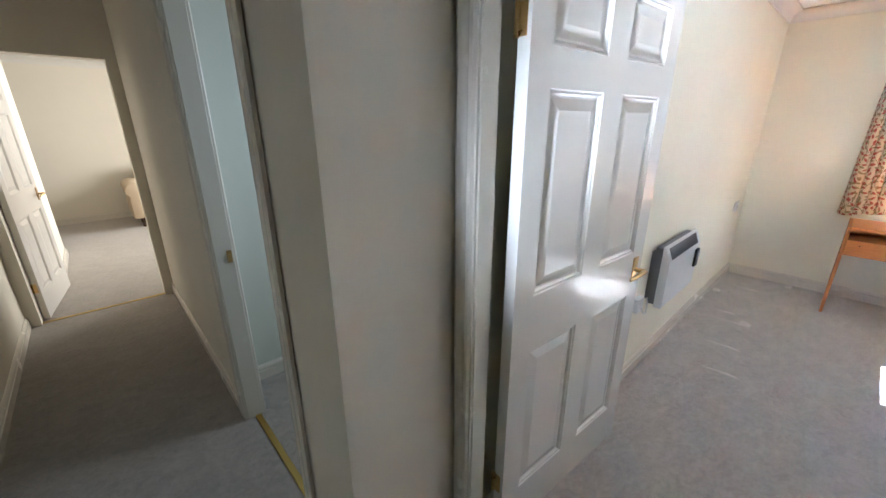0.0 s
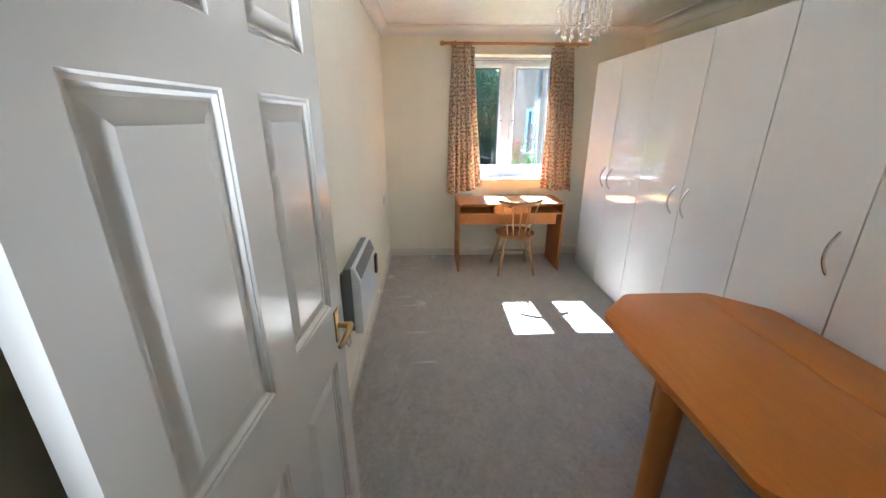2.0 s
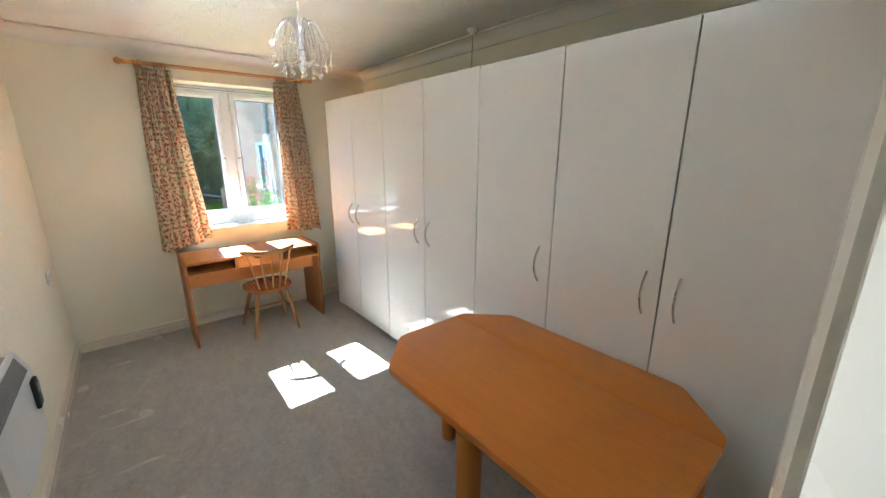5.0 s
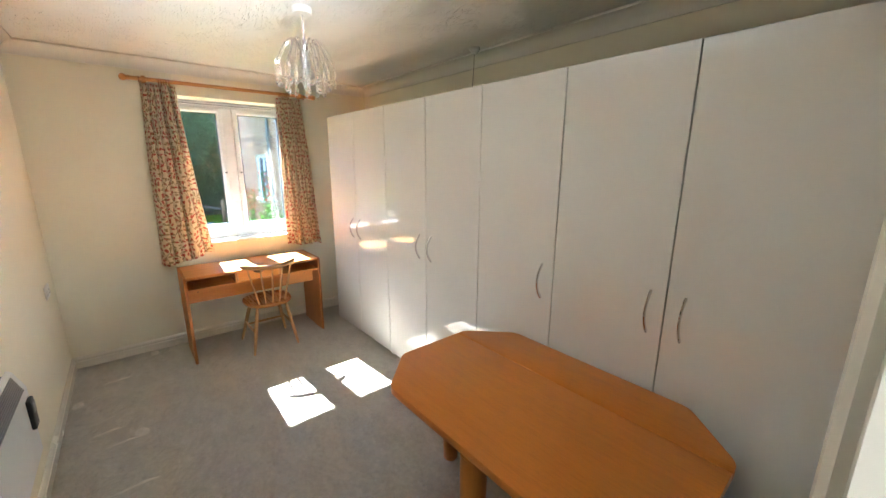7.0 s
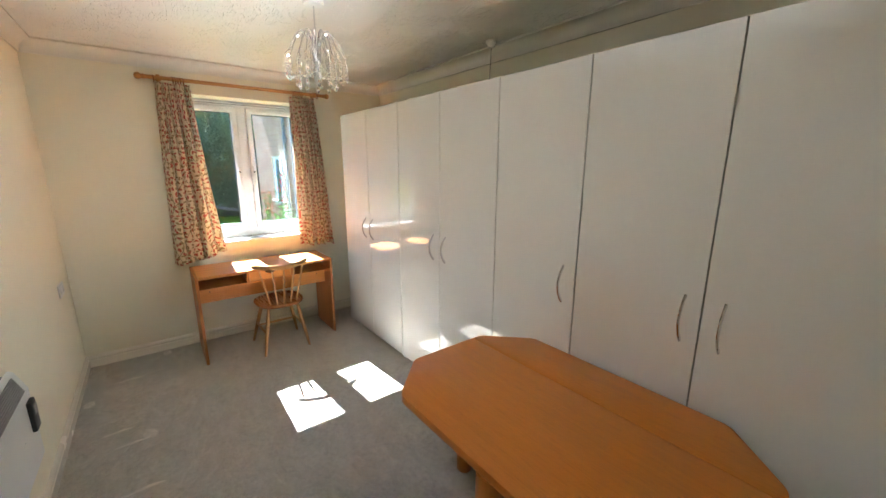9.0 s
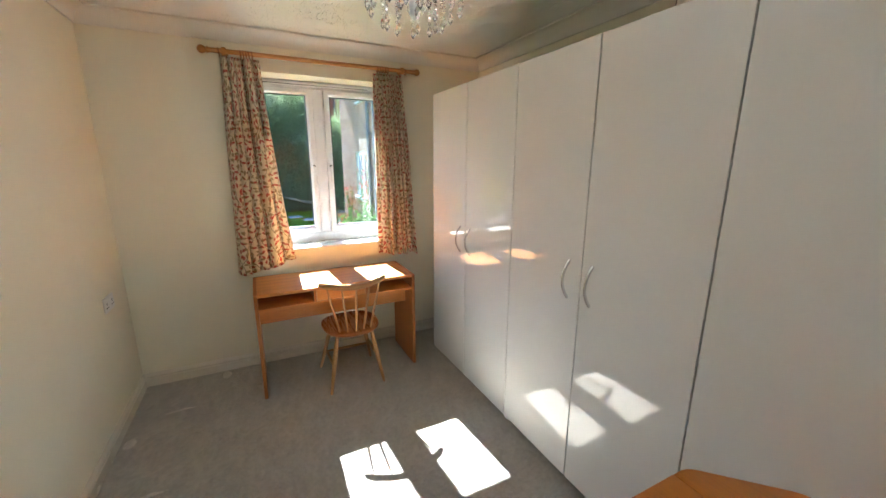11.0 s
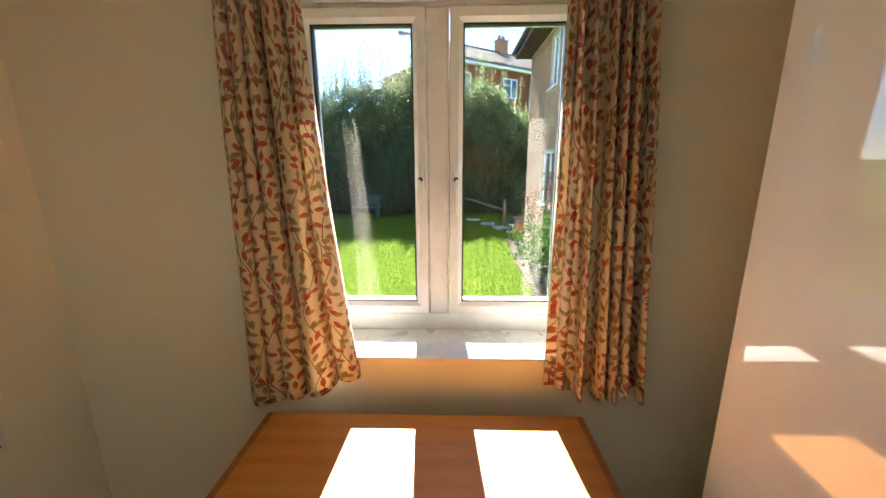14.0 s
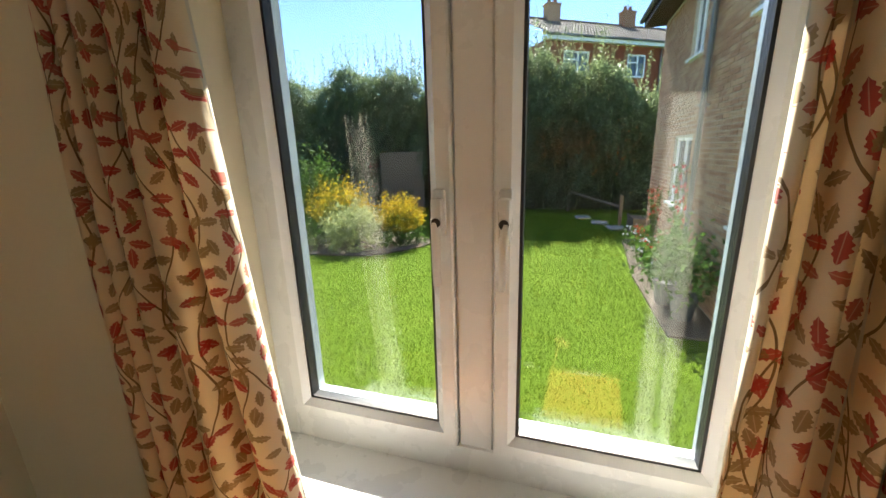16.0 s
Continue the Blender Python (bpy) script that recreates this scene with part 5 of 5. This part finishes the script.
def pot_plant(x, y, label, seed):
    root = thing("potted_plant", (x, y, GZ + 0.028), label, "potted plant", "plants along the brick wall")
    bm = B()
    lathe(bm, [(0.12, 0), (0.17, 0.3), (0.19, 0.3), (0.19, 0.35), (0.165, 0.35), (0.15, 0.30)], 18)
    part("pot", bm, M_PIPE, root, "dark plastic pot")
    rng = np.random.default_rng(seed)
    v = rng.normal(size=(520, 3)) * np.array([0.2, 0.2, 0.24]) + np.array([0, 0, 0.72])
    leaves_part("leaves", v, 0.07, M_GREEN, root, seed)
    bm = B()
    for k in range(5):
        tube(bm, [(0, 0, 0.3), (0.06 * math.cos(k * 1.3), 0.06 * math.sin(k * 1.3), 0.6), (0.15 * math.cos(k * 1.3), 0.15 * math.sin(k * 1.3), 0.95)], [0.008, 0.006, 0.003], 5)
    part("stems", bm, M_GREEN, root)


pot_plant(11.75, -2.2, "leafy green plant in a dark pot by the wall", 71)
pot_plant(11.2, -2.3, "leafy green plant in a dark pot near the drainpipe", 72)


# low rail, posts, stepping slabs, planter, fence panel
def garden_rail():
    root = thing("garden_rail", (19.4, -1.6, GZ), "low weathered wooden rail on two posts", "rail")
    for x, y in ((1.5, 0.75), (-1.45, -0.72)):
        bm = B()
        box(bm, x - 0.05, x + 0.05, y - 0.05, y + 0.05, 0, 0.95, 0.008)
        part("post", bm, M_FENCE, root)
    bm = B()
    tube(bm, [(1.5, 0.75, 0.78), (0, 0.02, 0.68), (-1.45, -0.72, 0.60)], 0.05, 4)
    part("rail", bm, M_FENCE, root)


garden_rail()
for x, y, t in ((19.5, -1.33, 8), (18.5, -1.8, -5), (17.7, -2.2, 12)):
    bm = B()
    box(bm, -0.24, 0.24, -0.24, 0.24, 0, 0.05, 0.006)
    ob = single("stepping_slab", bm, M_SLAB, "pale square concrete stepping slab in the grass", "slab", "stepping slabs")
    ob.matrix_world = pose(x, y, GZ, 0, 0, t)


def planter():
    root = thing("planter_box", (17.3, -2.75, GZ), "low wooden planter box in the shade", "planter")
    for k in range(3):
        bm = B()
        box(bm, -0.5, 0.5, 0.23, 0.26, 0.02 + k * 0.15, 0.16 + k * 0.15, 0.004)
        part("board", bm, M_FENCE, root)
        bm = B()
        box(bm, -0.53, -0.5, -0.25, 0.26, 0.02 + k * 0.15, 0.16 + k * 0.15, 0.004)
        part("board", bm, M_FENCE, root)
    bm = B()
    box(bm, -0.5, 0.5, -0.25, 0.23, 0, 0.4)
    part("soil", bm, M_SOIL, root)


planter()


def fence_panel():
    root = thing("fence_panel", (20.25, 5.75, GZ), "grey-brown boarded fence panel under the hedge", "fence")
    for k in range(13):
        bm = B()
        box(bm, -0.012 + 0.006 * (k % 2), 0.012 + 0.006 * (k % 2), -0.95 + k * 0.146, -0.95 + k * 0.146 + 0.15, 0.03, 2.4 + 0.004 * (k % 3), 0.002)
        part("board", bm, M_FENCE, root)
    for z in (0.3, 1.2, 2.1):
        bm = B()
        box(bm, 0.022, 0.06, -0.98, 0.98, z, z + 0.08)
        part("rail", bm, M_FENCE, root)


fence_panel()


def bench():
    root = thing("garden_bench", (20.0, 3.0, GZ), "small faded teal bench in the hedge's shade", "bench")
    bm = B()
    for k in range(4):
        box(bm, -0.2 + k * 0.1, -0.12 + k * 0.1, -0.6, 0.6, 0.42, 0.45, 0.004)
    part("seat", bm, M_TEAL, root)
    for y in (-0.5, 0.5):
        for x in (-0.16, 0.16):
            bm = B()
            box(bm, x - 0.03, x + 0.03, y - 0.03, y + 0.03, 0, 0.42)
            part("leg", bm, M_TEAL, root)
    bm = B()
    for k in range(3):
        box(bm, 0.2, 0.225, -0.6, 0.6, 0.55 + k * 0.13, 0.64 + k * 0.13, 0.004)
    for y in (-0.5, 0.5):
        box(bm, 0.225, 0.26, y - 0.03, y + 0.03, 0.42, 0.9)
    part("backrest", bm, M_TEAL, root)


bench()


# ---- brick wing of the building ----
WALL_Y = -2.646
WX0, WX1, WTOP = 9.6, 15.95, 4.3
OPEN = [(13.10, 13.80, 3.09, 4.12), (13.05, 14.15, 0.59, 1.78), (10.05, 11.25, 3.09, 4.12), (9.95, 11.08, 0.66, 1.91)]
wing = thing("brick_wing", (12.8, WALL_Y, GZ), "buff brick two-storey wing with white windows", "house")


def in_opening(x0, x1, z0, z1):
    return any(x1 > a + 0.001 and x0 < b - 0.001 and z1 > c + 0.001 and z0 < d - 0.001 for a, b, c, d in OPEN)


def wl(x, y, z):
    return (x - 12.8, y - WALL_Y, z - GZ)


bm = B()
xs = sorted({WX0, WX1, *[q for o in OPEN for q in o[:2]]})
zs = sorted({GZ, WTOP, *[q for o in OPEN for q in o[2:]]})
for a, b in zip(xs, xs[1:]):
    for c, d in zip(zs, zs[1:]):
        if not in_opening(a, b, c, d):
            p, q = wl(a, WALL_Y - 0.25, c), wl(b, WALL_Y - 0.012, d)
            box(bm, p[0], q[0], p[1], q[1], p[2], q[2])
box(bm, *[v for pair in zip(wl(WX0, -9.0, GZ), wl(WX0 + 0.2, WALL_Y - 0.25, WTOP)) for v in pair])
box(bm, *[v for pair in zip(wl(WX1 - 0.2, -9.0, GZ), wl(WX1, WALL_Y - 0.25, WTOP)) for v in pair])
part("mortar_wall", bm, M_MORTAR, wing, smooth=False)


def wing_window(o, cols):
    a, b, c, d = o
    bm = B()
    y0, y1 = WALL_Y - 0.13, WALL_Y - 0.06
    for p in ((a, a + 0.06, c, d), (b - 0.06, b, c, d), (a + 0.06, b - 0.06, c, c + 0.06), (a + 0.06, b - 0.06, d - 0.06, d)):
        u, v = wl(p[0], y0, p[2]), wl(p[1], y1, p[3])
        box(bm, u[0], v[0], u[1], v[1], u[2], v[2], 0.005)
    for k in range(1, cols):
        m = a + (b - a) * k / cols
        u, v = wl(m - 0.035, y0, c + 0.06), wl(m + 0.035, y1, d - 0.06)
        box(bm, u[0], v[0], u[1], v[1], u[2], v[2], 0.005)
    win = part("window", bm, M_UPVC, wing, "white plastic window")
    bm = B()
    u, v = wl(a + 0.05, y0 + 0.03, c + 0.05), wl(b - 0.05, y0 + 0.04, d - 0.05)
    box(bm, u[0], v[0], u[1], v[1], u[2], v[2])
    part("pane", bm, M_FARGLASS, win, "dark reflecting pane")
    bm = B()
    u, v = wl(a - 0.05, WALL_Y - 0.06, c - 0.05), wl(b + 0.05, WALL_Y + 0.05, c)
    box(bm, u[0], v[0], u[1], v[1], u[2], v[2], 0.006)
    part("sill", bm, M_UPVC, win, "white sill")


for o, n in zip(OPEN, (2, 2, 2, 2)):
    wing_window(o, n)
bm = B()
rod(bm, wl(12.47, WALL_Y + 0.075, GZ), wl(12.47, WALL_Y + 0.075, WTOP - 0.05), 0.04, seg=10)
for z in (0.6, 2.2, 3.6):
    u, v = wl(12.40, WALL_Y, z), wl(12.54, WALL_Y + 0.12, z + 0.04)
    box(bm, u[0], v[0], u[1], v[1], u[2], v[2])
part("drainpipe", bm, M_PIPE, wing, "dark grey plastic drainpipe")
bm = B()
u, v = wl(WX0 - 0.2, WALL_Y - 0.25, WTOP - 0.02), wl(WX1 + 0.3, WALL_Y + 0.38, WTOP + 0.03)
box(bm, u[0], v[0], u[1], v[1], u[2], v[2])
u, v = wl(WX0 - 0.2, WALL_Y + 0.38, WTOP - 0.02), wl(WX1 + 0.3, WALL_Y + 0.40, WTOP + 0.16)
box(bm, u[0], v[0], u[1], v[1], u[2], v[2])
part("soffit", bm, M_DARKWOOD, wing, "dark fascia and soffit")
bm = B()
tube(bm, [wl(WX0 - 0.2, WALL_Y + 0.455, WTOP + 0.12), wl(WX1 + 0.3, WALL_Y + 0.455, WTOP + 0.12)], 0.055, 8)
part("gutter", bm, M_PIPE, wing, "dark gutter")


def tiled_slope(bm, p, along, upslope, length, rise_len, row=0.33, pitch=0.22):
    """Rows of overlapping ribbed tiles from the eaves corner p."""
    along, upslope = Vector(along).normalized(), Vector(upslope).normalized()
    nrm = along.cross(upslope).normalized()
    if nrm.z < 0:
        nrm = -nrm
    rows, cols = int(rise_len / row), int(length / pitch)
    for r in range(rows):
        prev = None
        for c in range(cols * 4 + 1):
            s = c / 4 * pitch
            h = 0.028 * max(0.0, math.sin(2 * math.pi * c / 4)) + 0.012
            lo = bm.verts.new(Vector(p) + along * s + upslope * (r * row) + nrm * (h + 0.03))
            hi = bm.verts.new(Vector(p) + along * s + upslope * ((r + 1) * row) + nrm * h)
            dn = bm.verts.new(Vector(p) + along * s + upslope * (r * row) + nrm * (h - 0.005))
            if prev:
                bm.faces.new((prev[0], lo, hi, prev[1]))
                bm.faces.new((prev[2], dn, lo, prev[0]))
            prev = (lo, hi, dn)


bm = B()
tiled_slope(bm, wl(WX0 - 0.2, WALL_Y + 0.42, WTOP + 0.17), (1, 0, 0), (0, -1, 0.62), WX1 - WX0 + 0.5, 4.2)
part("roof", bm, M_ROOF, wing, "grey-brown tiled roof")

# bricks: the nearer ones singly, the rest joined
BL, BH, GAP = 0.215, 0.065, 0.010


def brick_bm(l):
    bm = B()
    box(bm, -l / 2, l / 2, -0.012, 0.0, -BH / 2, BH / 2, 0.003)
    return bm


bricks_near, bricks_far = [], []
rnd = random.Random(3)
row, z = 0, GZ + 0.05
while z + BH < WTOP - 0.03:
    x = WX0 + (0.0 if row % 2 else -(BL + GAP) / 2)
    while x < WX1 - 0.02:
        a, b = max(x, WX0), min(x + BL, WX1)
        if b - a > 0.04:
            segs = [(a, b)]
            for o in OPEN:
                if z + BH > o[2] - 0.05 and z < o[3]:
                    nxt = []
                    for p, q in segs:
                        if q <= o[0] or p >= o[1]:
                            nxt.append((p, q))
                        else:
                            if p < o[0] - 0.03:
                                nxt.append((p, o[0]))
                            if q > o[1] + 0.03:
                                nxt.append((o[1], q))
                    segs = nxt
            for p, q in segs:
                whole = abs(q - p - BL) < 0.001
                spot = ((p + q) / 2, z + BH / 2, q - p)
                if whole and 11.45 < spot[0] < 13.2 and 0.3 < spot[1] < 3.4 and len(bricks_near) < 300:
                    bricks_near.append(spot)
                else:
                    bricks_far.append(spot)
        x += BL + GAP
    z += BH + GAP
    row += 1

verts, faces = [], []
for cx, cz, l in bricks_far:
    o = rnd.uniform(-0.003, 0.003)
    k = len(verts)
    for yy, e in ((-0.014, 0.0), (o, 0.003)):
        for sx, sz in ((-1, -1), (1, -1), (1, 1), (-1, 1)):
            verts.append(wl(cx + sx * (l / 2 - e), WALL_Y + yy, cz + sz * (BH / 2 - e)))
    faces += [(k + 4, k + 5, k + 6, k + 7)] + [(k + i, k + (i + 1) % 4, k + 4 + (i + 1) % 4, k + 4 + i) for i in range(4)]
me = bpy.data.meshes.new("bricks")
me.from_pydata(verts, [], faces)
me.materials.append(M_BRICK)
ob = new("brickwork", me)
ob.parent = wing
tagged(ob, "weathered buff bricks", kind="stuff")

# ---- far terrace house ----
far = thing("far_house", (30.0, 0.0, GZ), "red brick house with tiled roof and white windows beyond the hedge", "house", turn=-54.1)
# local x runs along the facade, local -y looks to the garden
EAVE = 8.25
wins = [(0.35, 2.1), (4.9, 6.3), (8.4, 9.8)]
bm = B()
cuts = sorted({-0.9, 12.0, *[q for w in wins for q in w]})
for a, b in zip(cuts, cuts[1:]):
    if (a, b) in wins:
        box(bm, a, b, 0, 0.25, 0, EAVE - 1.75)
        box(bm, a, b, 0, 0.25, EAVE - 0.45, EAVE)
    else:
        box(bm, a, b, 0, 0.25, 0, EAVE)
box(bm, -0.9, -0.65, 0.25, 7, 0, EAVE)
box(bm, 11.75, 12, 0.25, 7, 0, EAVE)
part("wall", bm, M_REDBRICK, far, smooth=False)
for a, b in wins:
    bm = B()
    z0, z1 = EAVE - 1.75, EAVE - 0.45
    m = a + (b - a) * 0.58
    for p in ((a, a + 0.08, z0, z1), (b - 0.08, b, z0, z1), (m - 0.05, m + 0.05, z0, z1)):
        box(bm, p[0], p[1], 0.02, 0.1, p[2], p[3])
    for p, q in ((a + 0.08, m - 0.05), (m + 0.05, b - 0.08)):
        box(bm, p, q, 0.02, 0.1, z0, z0 + 0.09)
        box(bm, p, q, 0.02, 0.1, z1 - 0.09, z1)
    box(bm, a + 0.08, m - 0.05, 0.02, 0.1, z1 - 0.5, z1 - 0.42)
    win = part("window", bm, M_UPVC, far, "white framed window", smooth=False)
    bm = B()
    box(bm, a + 0.03, b - 0.03, 0.11, 0.13, z0 + 0.03, z1 - 0.03)
    part("pane", bm, M_FARGLASS, win)
bm = B()
box(bm, -1.05, 12.2, -0.35, 0.0, EAVE, EAVE + 0.05)
box(bm, -1.05, 12.2, -0.38, -0.35, EAVE - 0.02, EAVE + 0.26)
part("fascia", bm, M_UPVC, far, "white fascia board", smooth=False)
bm = B()
tube(bm, [(-1.05, -0.44, EAVE + 0.22), (12.2, -0.44, EAVE + 0.22)], 0.06, 6)
rod(bm, (7.4, -0.08, 2), (7.4, -0.08, EAVE + 0.2), 0.05)
part("gutter", bm, M_PIPE, far)
bm = B()
tiled_slope(bm, (-1.1, -0.42, EAVE + 0.27), (1, 0, 0), (0, 1, 0.48), 13.4, 4.6)
roof = part("roof", bm, M_ROOF, far, "brown ribbed tile roof")
bm = B()
tube(bm, [(-1.1, 3.72, EAVE + 2.27), (12.3, 3.72, EAVE + 2.27)], 0.13, 8)
part("ridge", bm, M_ROOF, roof)
for x in (1.9, 8.0):
    bm = B()
    box(bm, x - 0.45, x + 0.45, 3.4, 4.0, EAVE + 1.5, EAVE + 3.1)
    box(bm, x - 0.5, x + 0.5, 3.35, 4.05, EAVE + 3.1, EAVE + 3.2)
    ch = part("chimney", bm, M_BRICK, roof, "brick chimney", smooth=False)
    bm = B()
    for dx in (-0.25, 0.2):
        lathe(bm, [(0.11, 0), (0.13, 0.02), (0.10, 0.3), (0.12, 0.33)], 10, (x + dx, 3.7, EAVE + 3.2))
    part("chimney_pot", bm, M_TERRA, roof)
    bm = B()
    rod(bm, (x, 3.7, EAVE + 3.2), (x, 3.7, EAVE + 4.3), 0.02, seg=6)
    rod(bm, (x - 0.55, 3.7, EAVE + 4.25), (x + 0.55, 3.7, EAVE + 4.2), 0.014, seg=6)
    for k in range(6):
        rod(bm, (x - 0.5 + 0.2 * k, 3.5, EAVE + 4.24), (x - 0.5 + 0.2 * k, 3.9, EAVE + 4.24), 0.009, seg=5)
    part("aerial", bm, M_PIPE, roof, "thin metal television aerial")


# grass blades on the nearer lawn
rng = np.random.default_rng(5)
n = 90000
gx = 7.0 + 12.5 * rng.random(n) ** 1.3
gy = rng.uniform(-2.2, 7.0, n)
keep = ~((((gx - 14.9) / 2.1) ** 2 + ((gy - 5.6) / 2.9) ** 2) < 1) & ~((gx > 10.5) & (gx < 16.6) & (gy < -1.95))
gx, gy = gx[keep], gy[keep]
n = len(gx)
h = rng.uniform(0.022, 0.05, n)
ang = rng.uniform(0, 2 * np.pi, n)
w = rng.uniform(0.004, 0.008, n)
lean = rng.normal(0, 0.02, (n, 2))
base = np.stack([gx, gy, np.full(n, GZ - 0.003)], 1)
side = np.stack([np.cos(ang) * w, np.sin(ang) * w, np.zeros(n)], 1)
tip = base + np.stack([lean[:, 0], lean[:, 1], h + 0.003], 1)
verts = np.stack([base - side, base + side, tip], 1).reshape(-1, 3)
faces = np.arange(3 * n).reshape(-1, 3)
me = bpy.data.meshes.new("grass")
me.from_pydata(verts.tolist(), [], faces.tolist())
me.materials.append(M_GRASS)
tagged(new("grass", me), "short mown grass blades on the sunny lawn", "grass", kind="stuff")

# single bricks of the wing, on one shared mesh
shared = mesh_of("brick", brick_bm(BL), M_BRICK, False)
for cx, cz, l in bricks_near:
    ob = new("brick", shared)
    ob.parent = wing
    ob.location = wl(cx, WALL_Y + rnd.uniform(-0.002, 0.003), cz)
